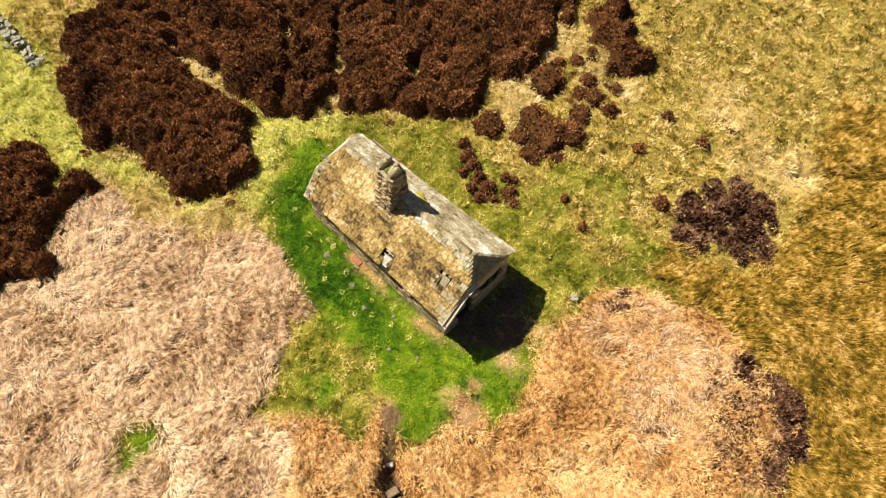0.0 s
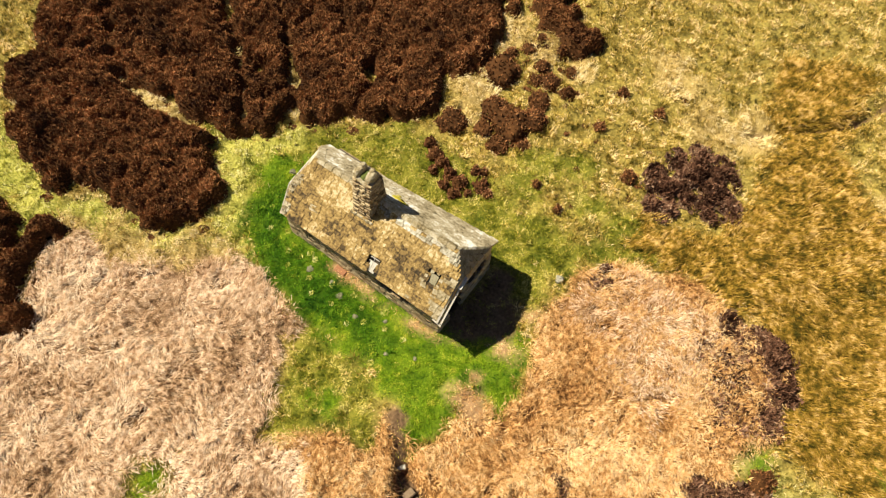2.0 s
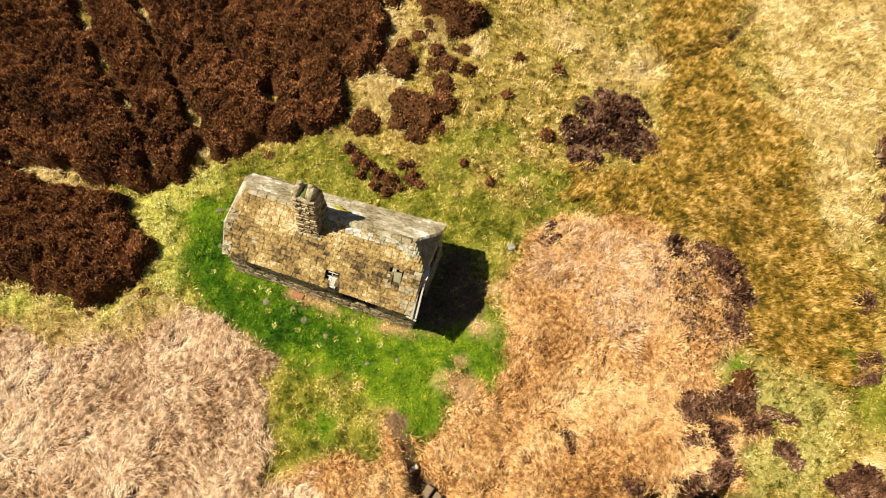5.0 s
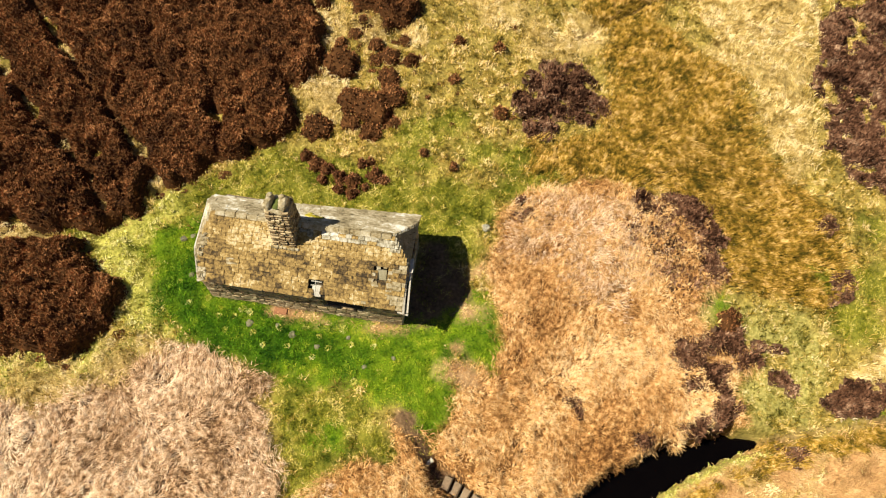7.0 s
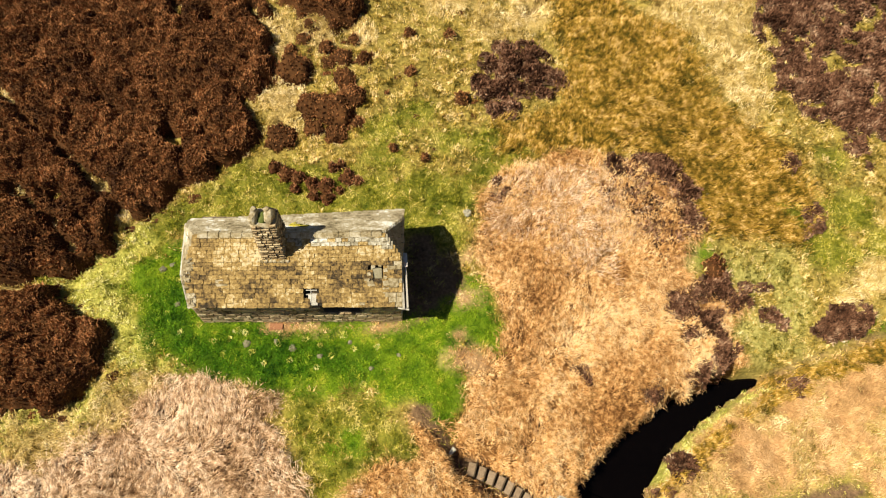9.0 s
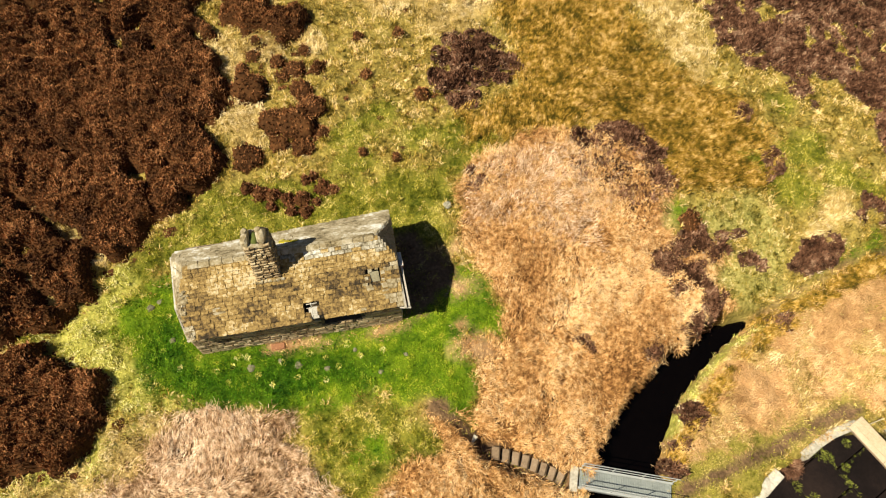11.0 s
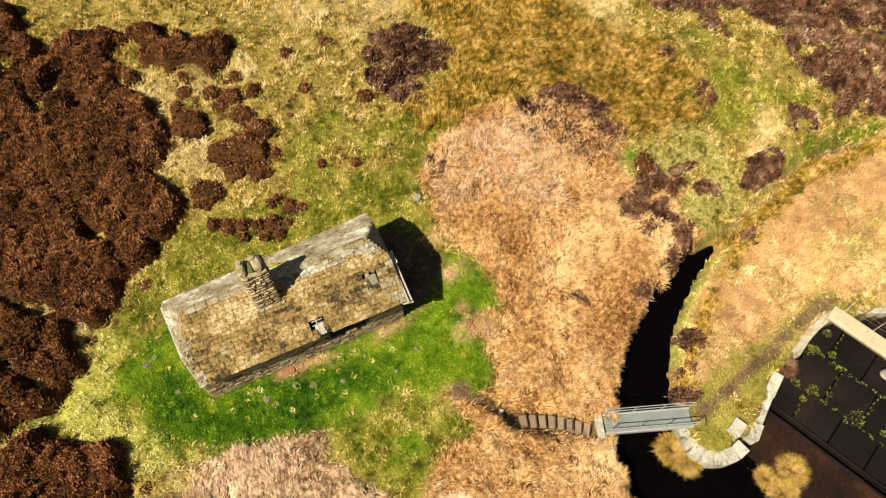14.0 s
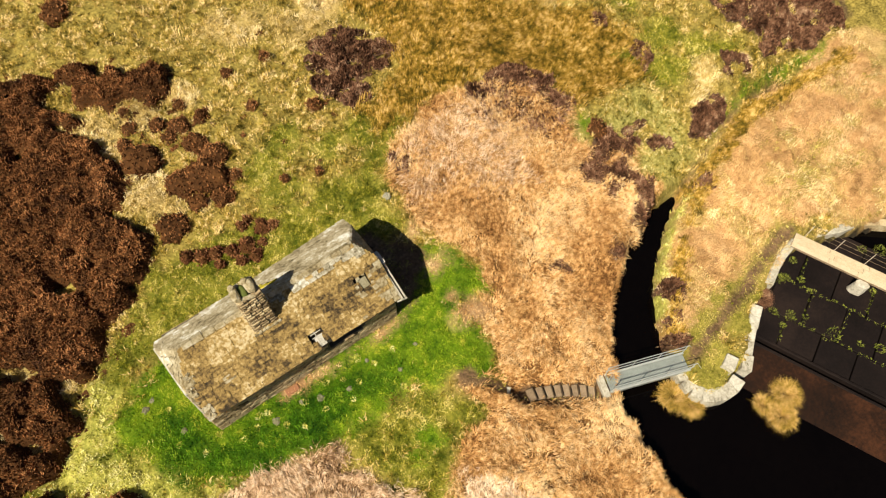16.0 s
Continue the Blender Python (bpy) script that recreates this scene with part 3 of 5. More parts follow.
def zones(x, y):
    """Shares of each ground cover at a place, by name."""
    x, y = np.asarray(x, float), np.asarray(y, float)
    z, left = {}, np.ones(np.shape(x))

    def take(name, m):
        nonlocal left
        z[name] = z.get(name, 0) + m * left
        left = left * (1 - m)

    take("bare", np.maximum(step01(-water_in(x, y), -0.1, 0.1), step01(-apron_in(x, y), -0.15, 0)))
    hut = np.maximum(np.abs(x) - 4.45, np.abs(y) - 2.05)
    take("bare", (hut < 0) * 1.0)
    mud = np.maximum(edge(along(x, y, PATH) - 0.28, x, y, 0.5, 0.25, 0.2, 24), edge(along(x, y, TRACK) - 0.34, x, y, 0.6, 0.28, 0.2, 25))
    mud = np.maximum(mud, edge(blobs(x, y, [(10.8, -9.95, 0.62)]), x, y, 0.5, 0.15, 0.2, 25))
    mud = np.maximum(mud, 0.8 * edge(along(x, y, [(20.8, -4.3), (23, -3.6), (27.5, -2.2), (36, -2.4)]) - 0.06, x, y, 0.6, 0.3, 0.2, 41))
    mud = np.maximum(mud, edge(along(x, y, STEPS) - 0.45, x, y, 0.5, 0.2, 0.2, 24))
    # dark ground by the east door paints the hut's cast shadow deeper
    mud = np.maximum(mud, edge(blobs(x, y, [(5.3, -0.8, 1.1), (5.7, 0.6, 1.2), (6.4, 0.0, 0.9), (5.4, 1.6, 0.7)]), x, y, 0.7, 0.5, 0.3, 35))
    mud = np.maximum(mud, 0.7 * edge(np.minimum(along(x, y, [(18.4, -8.6), (20.0, -8.2), (22.0, -8.4), (23.6, -8.2)]), along(x, y, [(29.6, -6.0), (31.1, -5.8), (32.5, -5.7), (36.2, -5.6)])) - 0.02, x, y, 0.6, 0.3, 0.25, 36))
    mud = np.maximum(mud, edge(along(x, y, DRAIN) - 0.12, x, y, 0.9, 0.28, 0.12, 34))
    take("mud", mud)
    take("turf", edge(np.minimum(blobs(x, y, TURF), along(x, y, TRACK) - 0.5), x, y, 0.8, 0.4, 0.3, 43) * step01(x, 14, 14.5))
    take("heather", heather_at(x, y))
    take("scrub", scrub_at(x, y) * 0.85)
    take("worn", edge(np.minimum.reduce([along(x, y, [(-1.5, -2.30), (4.6, -2.40)]) - 0.05, blobs(x, y, [(5.4, -6.5, 0.5), (7.5, -1.0, 0.6), (7.4, -3.8, 0.75), (7.6, 1.2, 0.3), (7.2, -2.8, 0.2)])]), x, y, 0.7, 0.6, 0.4, 26))
    take("lush", 0.9 * edge(outline(x, y, LUSH), x, y, 1.2, 0.9, 0.6, 52))
    take("green", edge(np.minimum(outline(x, y, GREEN), blobs(x, y, GREEN_TUFTS)), x, y, 0.8, 0.5, 0.35, 27))
    take("lime", edge(along(x, y, [(21.4, -4.75), (20.6, -4.95), (19.6, -5.4), (18.0, -6.5), (16.5, -7.75), (15.7, -8.8)]) - 0.2, x, y, 0.7, 0.3, 0.2, 51))
    take("ochre", 0.85 * edge(along(x, y, [(15.4, -9.9), (16.7, -8.5), (18.4, -7.0), (20.2, -5.8), (22.6, -4.7)]) - 0.22, x, y, 0.7, 0.5, 0.25, 53))
    take("pale", 0.75 * edge(blobs(x, y, [(-7.8, -5.9, 1.0), (-9.6, -6.9, 1.0), (-11.4, -7.4, 0.9), (-6.4, -4.9, 0.7)]), x, y, 0.9, 0.6, 0.4, 54))
    take("lime", 0.85 * edge(np.minimum(outline(x, y, YGREEN_WEST), blobs(x, y, LIME)), x, y, 0.9, 0.8, 0.5, 49))
    take("ygreen", edge(np.minimum.reduce([blobs(x, y, YGREEN_TUFTS), outline(x, y, YGREEN_NORTH), outline(x, y, YGREEN_WEST), outline(x, y, YGREEN_SOUTH)]), x, y, 1.0, 0.6, 0.5, 28) * 0.95)
    take("sage", edge(outline(x, y, SAGE_EAST), x, y, 1.0, 0.7, 0.5, 48) * 0.95)
    paths = np.minimum.reduce([along(x, y, line) for line, w in HEATHER_PATHS])
    take("pale", step01(-paths, -0.5, -0.2))
    take("pale", edge(np.minimum(blobs(x, y, PALE), outline(x, y, PALE_EAST)), x, y, 1.2, 0.9, 0.5, 33) * 0.9)
    take("straw_w", edge(outline(x, y, STRAW_WEST), x, y, 1.1, 0.6, 0.3, 29))
    take("straw_w", 0.4 * edge(blobs(x, y, [(11.0, 4.2, 2.0), (14.0, 4.2, 2.2), (13.0, 1.8, 1.6), (9.6, 3.0, 1.2)]), x, y, 1.4, 1.0, 0.7, 47) * step01(-outline(x, y, STRAW_EAST), -0.1, 0.5))
    take("straw_e", edge(outline(x, y, STRAW_EAST), x, y, 1.0, 0.5, 0.3, 30))
    take("ochre", 0.9 * edge(along(x, y, [(21.4, -4.5), (23.2, -4.1), (27.5, -2.9), (36, -3.0)]) - 0.35, x, y, 0.8, 0.5, 0.3, 42))
    take("green", 0.8 * edge(along(x, y, [(25.0, -2.5), (28.0, -1.8), (36.0, -1.8)]) - 0.12, x, y, 0.8, 0.5, 0.3, 46))
    bank = edge(blobs(x, y, BANK), x, y, 1.1, 0.6, 0.3, 31)
    take("ygreen", bank * step01(fbm(x * 0.6 + y * 0.5, y * 1.4 - x * 0.3, 1.6, 37), 0.56, 0.66) * 0.30)
    take("turf", bank * 0.7 * edge(along(x, y, [(23.6, -8.9), (26.8, -7.6), (29.3, -6.6), (34.5, -6.6)]) - 0.25, x, y, 1.0, 0.7, 0.4, 45))
    take("pale", bank * step01(fbm(x, y, 1.3, 38), 0.50, 0.62) * 0.6)
    take("bank", edge(blobs(x, y, BANK), x, y, 1.1, 0.6, 0.3, 31))
    take("ochre", edge(outline(x, y, OCHRE), x, y, 1.6, 1.0, 0.7, 32))
    z["moor"] = left
    return z


# ---- the ground, one sheet ----


def spaced(a, b, step, out):
    core = list(np.arange(a, b + step / 2, step))
    lo, hi, s = [], [], step
    while (s := s * 1.22) and (not hi or hi[-1] < out):
        hi.append((hi[-1] if hi else core[-1]) + s)
        lo.append((lo[-1] if lo else core[0]) - s)
    return np.array(lo[::-1] + core + hi)


def sheet(name, xs, ys, height, keep=None):
    """A grid mesh over xs and ys."""
    gx, gy = np.meshgrid(xs, ys)
    gz = height(gx, gy)
    co = np.stack([gx, gy, gz], -1).reshape(-1, 3)
    nx, ny = len(xs), len(ys)
    i = (np.arange(ny - 1)[:, None] * nx + np.arange(nx - 1)[None, :])
    if keep is not None:
        k = keep(gx, gy)
        i = i[k[:-1, :-1] | k[1:, :-1] | k[:-1, 1:] | k[1:, 1:]]
    i = i.reshape(-1)
    faces = np.stack([i, i + 1, i + nx + 1, i + nx], -1)
    return raw_mesh(name, co, faces), gx.reshape(-1), gy.reshape(-1)


def raw_mesh(name, co, quads, tris=None, smooth=True):
    """A mesh from arrays of places, four-cornered and three-cornered faces."""
    used = np.zeros(len(co), bool)
    used[quads.reshape(-1)] = True
    if tris is not None and len(tris):
        used[tris.reshape(-1)] = True
    if not used.all() and tris is None:
        remap = np.cumsum(used) - 1
        quads, co = remap[quads], co[used]
    me = bpy.data.meshes.new(name)
    nq, ntri = len(quads), 0 if tris is None else len(tris)
    me.vertices.add(len(co))
    me.vertices.foreach_set("co", np.ascontiguousarray(co, np.float32).reshape(-1))
    loops = quads.reshape(-1) if not ntri else np.concatenate([quads.reshape(-1), tris.reshape(-1)])
    me.loops.add(len(loops))
    me.loops.foreach_set("vertex_index", loops.astype(np.int32))
    me.polygons.add(nq + ntri)
    starts = np.concatenate([np.arange(nq) * 4, nq * 4 + np.arange(ntri) * 3]).astype(np.int32)
    me.polygons.foreach_set("loop_start", starts)
    me.polygons.foreach_set("use_smooth", np.full(nq + ntri, smooth))
    me.update(calc_edges=True)
    return me


def ground_material(names, tints):
    m = bpy.data.materials.new("moorland_ground")
    m.use_nodes = True
    n, li = m.node_tree.nodes, m.node_tree.links
    bsdf = n["Principled BSDF"]
    bsdf.inputs["Roughness"].default_value, bsdf.inputs["Specular IOR Level"].default_value = 0.95, 0.1
    geo = n.new("ShaderNodeNewGeometry")
    total = None
    fine = n.new("ShaderNodeTexNoise")
    fine.inputs["Scale"].default_value, fine.inputs["Detail"].default_value = 7.0, 8
    li.new(geo.outputs["Position"], fine.inputs["Vector"])
    wide = n.new("ShaderNodeTexNoise")
    wide.inputs["Scale"].default_value, wide.inputs["Detail"].default_value = 0.9, 5
    li.new(geo.outputs["Position"], wide.inputs["Vector"])
    both = n.new("ShaderNodeMath")
    both.operation = "MULTIPLY_ADD"
    li.new(fine.outputs["Fac"], both.inputs[0])
    both.inputs[1].default_value = 1.3
    li.new(wide.outputs["Fac"], both.inputs[2])
    scaled = n.new("ShaderNodeMapRange")
    scaled.inputs["From Min"].default_value, scaled.inputs["From Max"].default_value = 0.75, 1.55
    li.new(both.outputs[0], scaled.inputs["Value"])
    for name in names:
        dark, light = tints[name]
        a = n.new("ShaderNodeAttribute")
        a.attribute_name = name
        mixc = n.new("ShaderNodeMix")
        mixc.data_type = "RGBA"
        mixc.inputs[6].default_value, mixc.inputs[7].default_value = (*dark, 1), (*light, 1)
        li.new(scaled.outputs[0], mixc.inputs[0])
        mul = n.new("ShaderNodeVectorMath")
        mul.operation = "SCALE"
        li.new(mixc.outputs[2], mul.inputs[0])
        li.new(a.outputs["Fac"], mul.inputs["Scale"])
        if total is None:
            total = mul.outputs[0]
        else:
            add = n.new("ShaderNodeVectorMath")
            li.new(total, add.inputs[0])
            li.new(mul.outputs[0], add.inputs[1])
            total = add.outputs[0]
    li.new(total, bsdf.inputs["Base Color"])
    b = n.new("ShaderNodeBump")
    b.inputs["Strength"].default_value, b.inputs["Distance"].default_value = 0.8, 0.08
    li.new(fine.outputs["Fac"], b.inputs["Height"])
    li.new(b.outputs["Normal"], bsdf.inputs["Normal"])
    return m


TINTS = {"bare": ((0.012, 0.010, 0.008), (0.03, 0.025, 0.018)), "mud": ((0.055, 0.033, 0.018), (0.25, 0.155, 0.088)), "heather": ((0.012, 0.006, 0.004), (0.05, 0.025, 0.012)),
         "scrub": ((0.05, 0.03, 0.02), (0.16, 0.10, 0.06)), "turf": ((0.10, 0.095, 0.012), (0.36, 0.30, 0.07)), "worn": ((0.26, 0.15, 0.07), (0.46, 0.30, 0.16)), "lush": ((0.010, 0.040, 0.002), (0.05, 0.12, 0.005)), "green": ((0.04, 0.085, 0.004), (0.16, 0.24, 0.012)),
         "lime": ((0.16, 0.17, 0.02), (0.58, 0.54, 0.14)), "sage": ((0.12, 0.12, 0.02), (0.50, 0.44, 0.15)), "ygreen": ((0.035, 0.06, 0.004), (0.24, 0.22, 0.03)), "straw_w": ((0.07, 0.035, 0.015), (0.36, 0.22, 0.12)), "straw_e": ((0.07, 0.027, 0.008), (0.36, 0.18, 0.06)),
         "pale": ((0.24, 0.16, 0.05), (0.56, 0.43, 0.18)), "bank": ((0.36, 0.195, 0.08), (0.62, 0.38, 0.18)), "ochre": ((0.07, 0.055, 0.007), (0.32, 0.20, 0.028)), "moor": ((0.05, 0.04, 0.005), (0.44, 0.34, 0.09))}
gmesh, px, py = sheet("ground", spaced(-32, 42, 0.25, 900), spaced(-24, 34, 0.25, 900), land)
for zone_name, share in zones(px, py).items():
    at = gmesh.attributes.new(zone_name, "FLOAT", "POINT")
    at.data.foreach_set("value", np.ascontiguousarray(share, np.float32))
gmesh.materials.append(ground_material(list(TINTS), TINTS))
ground = tagged(new("ground", gmesh), "rough moorland of dead grass, heather and green turf", "ground", kind="structure")

wmesh, _, _ = sheet("water", np.arange(8, 40, 0.5), np.arange(-40, -1, 0.5), lambda x, y: np.full(np.shape(x), WATER_Z), lambda x, y: (np.minimum(water_in(x, y), apron_in(x, y)) < 0.8) & (y < -2.6))
wmesh.materials.append(M_WATER)
water = tagged(new("water", wmesh), "still black peaty water of the stream and pool", "water", kind="structure")

# ---- helpers for things ----


def thing(name, place, label, category, group="", rz=0.0):
    e = new(name)
    e.matrix_world = pose(*place, 0, 0, rz)
    e.empty_display_size = 0.2
    return tagged(e, label, category, group)


def part(name, bm, material, parent, label="", m=None, smooth=False):
    me = bpy.data.meshes.new(name)
    bm.to_mesh(me)
    bm.free()
    for p in me.polygons:
        p.use_smooth = smooth
    me.materials.append(material)
    ob = new(name, me)
    if parent is not None:
        ob.parent = parent
    if m is not None:
        ob.matrix_basis = m
    if label:
        tagged(ob, label)
    return ob


def shared(name, me, parent, m):
    ob = new(name, me)
    ob.parent = parent
    ob.matrix_basis = m
    return ob


def box(bm, a, b, bevel=0.0, wobble=0.0):
    """A box between two corners, its edges bevelled and its corners unsettled."""
    ret = bmesh.ops.create_cube(bm, size=1)
    vs = ret["verts"]
    for v in vs:
        v.co = Vector([(a[i] + b[i]) / 2 + v.co[i] * (b[i] - a[i]) for i in range(3)])
        if wobble:
            v.co += Vector([random.uniform(-wobble, wobble) for _ in range(3)])
    if bevel:
        es = list({e for v in vs for e in v.link_edges})
        bmesh.ops.bevel(bm, geom=es, offset=bevel, segments=1, affect="EDGES")


def rod(bm, a, b, r, sides=8):
    a, b = Vector(a), Vector(b)
    d = b - a
    ret = bmesh.ops.create_cone(bm, cap_ends=True, segments=sides, radius1=r, radius2=r, depth=d.length)
    m = Matrix.Translation((a + b) / 2) @ d.to_track_quat("Z", "Y").to_matrix().to_4x4()
    bmesh.ops.transform(bm, matrix=m, verts=ret["verts"])


def prism(bm, pts, axis_vec):
    """A slab: the polygon pts, pushed along axis_vec."""
    lo = [bm.verts.new(p) for p in pts]
    hi = [bm.verts.new(Vector(p) + Vector(axis_vec)) for p in pts]
    n = len(pts)
    bm.faces.new(lo[::-1])
    bm.faces.new(hi)
    for i in range(n):
        bm.faces.new((lo[i], lo[(i + 1) % n], hi[(i + 1) % n], hi[i]))
    bmesh.ops.recalc_face_normals(bm, faces=bm.faces[:])


def mesh_of(bm, name, material):
    me = bpy.data.meshes.new(name)
    bm.to_mesh(me)
    bm.free()
    me.materials.append(material)
    return me


def stone_mesh(name, material, rough=0.12):
    """A unit block with rounded, uneven corners, 1 x 1 x 1 about its centre."""
    bm = bmesh.new()
    box(bm, (-0.5, -0.5, -0.5), (0.5, 0.5, 0.5), 0.09, 0.0)
    for v in bm.verts:
        v.co += Vector([random.uniform(-rough, rough) * 0.5 for _ in range(3)])
    return mesh_of(bm, name, material)


def slate_mesh(name, material):
    """A unit stone slate, 1 wide, 1 long (tail at -y), with a chipped tail, thickness 1."""
    bm = bmesh.new()
    j = lambda k: random.uniform(-k, k)
    pts = [(-0.5 + j(0.02), 0.5, 0), (-0.5 + j(0.02), -0.42 + j(0.04), 0), (-0.42 + j(0.05), -0.5 + j(0.03), 0), (j(0.2), -0.5 + j(0.035), 0), (0.43 + j(0.05), -0.5 + j(0.03), 0), (0.5 + j(0.02), -0.43 + j(0.04), 0), (0.5 + j(0.02), 0.5, 0)]
    prism(bm, pts, (0, 0, 1))
    return mesh_of(bm, name, material)


# ---- the hut ----
X0, X1, Y0, Y1, WALL = -4.4, 4.45, -2.02, 2.0, 0.5
RIDGE_Y, RIDGE_Z = 0.1, 4.38
EAVE_S = (-2.28, 2.38)
hut = thing("stone_hut", (0, 0, 0), "derelict moorland hut of rubble stone with mossy slate roof", "hut")


def north_eave(x):
    k = (x + 4.5) / 9.1
    return 1.60 + 0.62 * k, 2.80 - 0.30 * k


def slope_point(x, t, side):
    """A place on the roof: t 0 at the ridge, 1 at the eaves; the roof sags a little."""
    ey, ez = EAVE_S if side == "s" else north_eave(x)
    sag = -0.05 * math.cos(x / 4.6 * math.pi / 2) - 0.05 * math.sin(math.pi * t) * (0.6 + 0.4 * math.sin(x * 1.3))
    return Vector((x, RIDGE_Y + (ey - RIDGE_Y) * t, RIDGE_Z + (ez - RIDGE_Z) * t + sag))


W_HIP, E_HIP = {"s": 0.56, "n": 0.80}, {"s": 0.40, "n": 0.70}


def verge(t, side, end):
    """The x at which a slope ends, drawn in towards the ridge by the half-hips."""
    if end == "w":
        k = min(t / W_HIP[side], 1)
        return -3.70 - (0.76 if side == "s" else 1.02) * k + (0.55 * max(0, t - W_HIP[side]) if side == "s" else 0)
    k = min(t / E_HIP[side], 1)
    return 3.86 + 0.76 * k


# walls: a rough core with the openings left out, and stones set proud of it
def wall_pieces(bm, a, b, openings, y0, y1, top):
    """A wall along x from a to b, with openings (from, to, sill, head)."""
    cuts = sorted({a, b, *[o[0] for o in openings], *[o[1] for o in openings]})
    for u, v in zip(cuts, cuts[1:]):
        holes = [o for o in openings if o[0] <= u and o[1] >= v]
        if not holes:
            box(bm, (u, y0, -0.6), (v, y1, top))
        for o in holes:
            if o[2] > 0:
                box(bm, (u, y0, -0.6), (v, y1, o[2]))
            box(bm, (u, y0, o[3]), (v, y1, top))


S_OPEN = [(1.15, 2.75, 1.05, 2.2)]
E_OPEN = [(-1.25, -0.35, 0.0, 1.95), (0.25, 0.85, 1.0, 1.9), (1.0, 1.45, 1.0, 1.9)]
bm = bmesh.new()
wall_pieces(bm, X0, X1, S_OPEN, Y0, Y0 + WALL, 2.42)
wall_south = part("wall", bm, M_MORTAR, hut)
bm = bmesh.new()
wall_pieces(bm, X0, X1, [], Y1 - WALL, Y1, 2.42)
wall_north = part("wall", bm, M_MORTAR, hut)


def gable(x0, x1, openings, hip_s, hip_n):
    """An end wall with a clipped gable over it."""
    bm = bmesh.new()
    cuts = sorted({Y0 + WALL, Y1 - WALL, *[o[0] for o in openings], *[o[1] for o in openings]})
    for u, v in zip(cuts, cuts[1:]):
        holes = [o for o in openings if o[0] <= u and o[1] >= v]
        if not holes:
            box(bm, (x0, u, -0.6), (x1, v, 2.3))
        for o in holes:
            if o[2] > 0:
                box(bm, (x0, u, -0.6), (x1, v, o[2]))
            box(bm, (x0, u, o[3]), (x1, v, 2.3))
    zs, zn = slope_point(0, hip_s, "s").z - 0.12, slope_point(0, hip_n, "n").z - 0.12
    ys, yn = slope_point(0, hip_s, "s").y, slope_point(0, hip_n, "n").y
    prism(bm, [(x0, Y0 + 0.02, 2.3), (x0, Y1 - 0.12, 2.3), (x0, yn - 0.1, zn - 0.1), (x0, ys + 0.1, zs - 0.1)], (x1 - x0, 0, 0))
    return bm


wall_west = part("wall", gable(X0, X0 + WALL, [], W_HIP["s"], W_HIP["n"]), M_MORTAR, hut)
wall_east = part("wall", gable(X1 - WALL, X1, E_OPEN, E_HIP["s"], E_HIP["n"]), M_MORTAR, hut)

bm = bmesh.new()
box(bm, (X0 + WALL, Y0 + WALL, -0.3), (X1 - WALL, Y1 - WALL, 0.03))
part("floor", bm, M_DARK, hut, "floor coloured near-black for the unlit interior")

bm = bmesh.new()
for q in ((1.15, 1.22, 1.05, 2.2), (2.68, 2.75, 1.05, 2.2), (1.92, 1.98, 1.05, 2.2), (1.22, 1.92, 1.05, 1.12), (1.98, 2.68, 1.05, 1.12)):
    box(bm, (q[0], Y0 + 0.25, q[2]), (q[1], Y0 + 0.32, q[3]))
part("window", bm, M_BOARD, hut, "wide empty window frame under the eaves")
bm = bmesh.new()
box(bm, (X1 - 0.30, -1.23, -0.02), (X1 - 0.24, -0.37, 1.93), 0.01)
door = part("door", bm, M_BOARD, hut, "weathered plank door set back in the gable")
bm = bmesh.new()
rod(bm, (X1 - 0.21, -0.48, 0.95), (X1 - 0.21, -0.48, 1.08), 0.012)
part("handle", bm, M_DARK, door)
for y0, y1, z0, z1 in [(0.25, 0.85, 1.0, 1.9), (1.0, 1.45, 1.0, 1.9)]:
    bm = bmesh.new()
    for q in ((y0, y0 + 0.06, z0, z1), (y1 - 0.06, y1, z0, z1), (y0 + 0.06, y1 - 0.06, z0, z0 + 0.06), (y0 + 0.06, y1 - 0.06, z1 - 0.06, z1)):
        box(bm, (X1 - 0.24, q[0], q[2]), (X1 - 0.16, q[1], q[3]))
    window = part("window", bm, M_BOARD, hut, "empty weathered window frame")
for q in S_OPEN:
    bm = bmesh.new()
    box(bm, (q[0] - 0.16, Y0 - 0.05, q[3] - 0.005), (q[1] + 0.16, Y0 + 0.2, q[3] + 0.2), 0.02, 0.012)
    part("lintel", bm, M_DRESSED, hut, "long dressed stone lintel")
for q in E_OPEN:
    bm = bmesh.new()
    box(bm, (X1 - 0.2, q[0] - 0.15, q[3] - 0.005), (X1 + 0.05, q[1] + 0.12, q[3] + 0.2), 0.02, 0.012)
    part("lintel", bm, M_DRESSED, hut, "long dressed stone lintel")


# roof boarding under the slates, with its holes; near-black paints the gap shade
HOLE_A, HOLE_B = (0.62, 1.08, 0.70, 0.93), (3.30, 4.02, 0.42, 0.68)
ROWS_S = 17


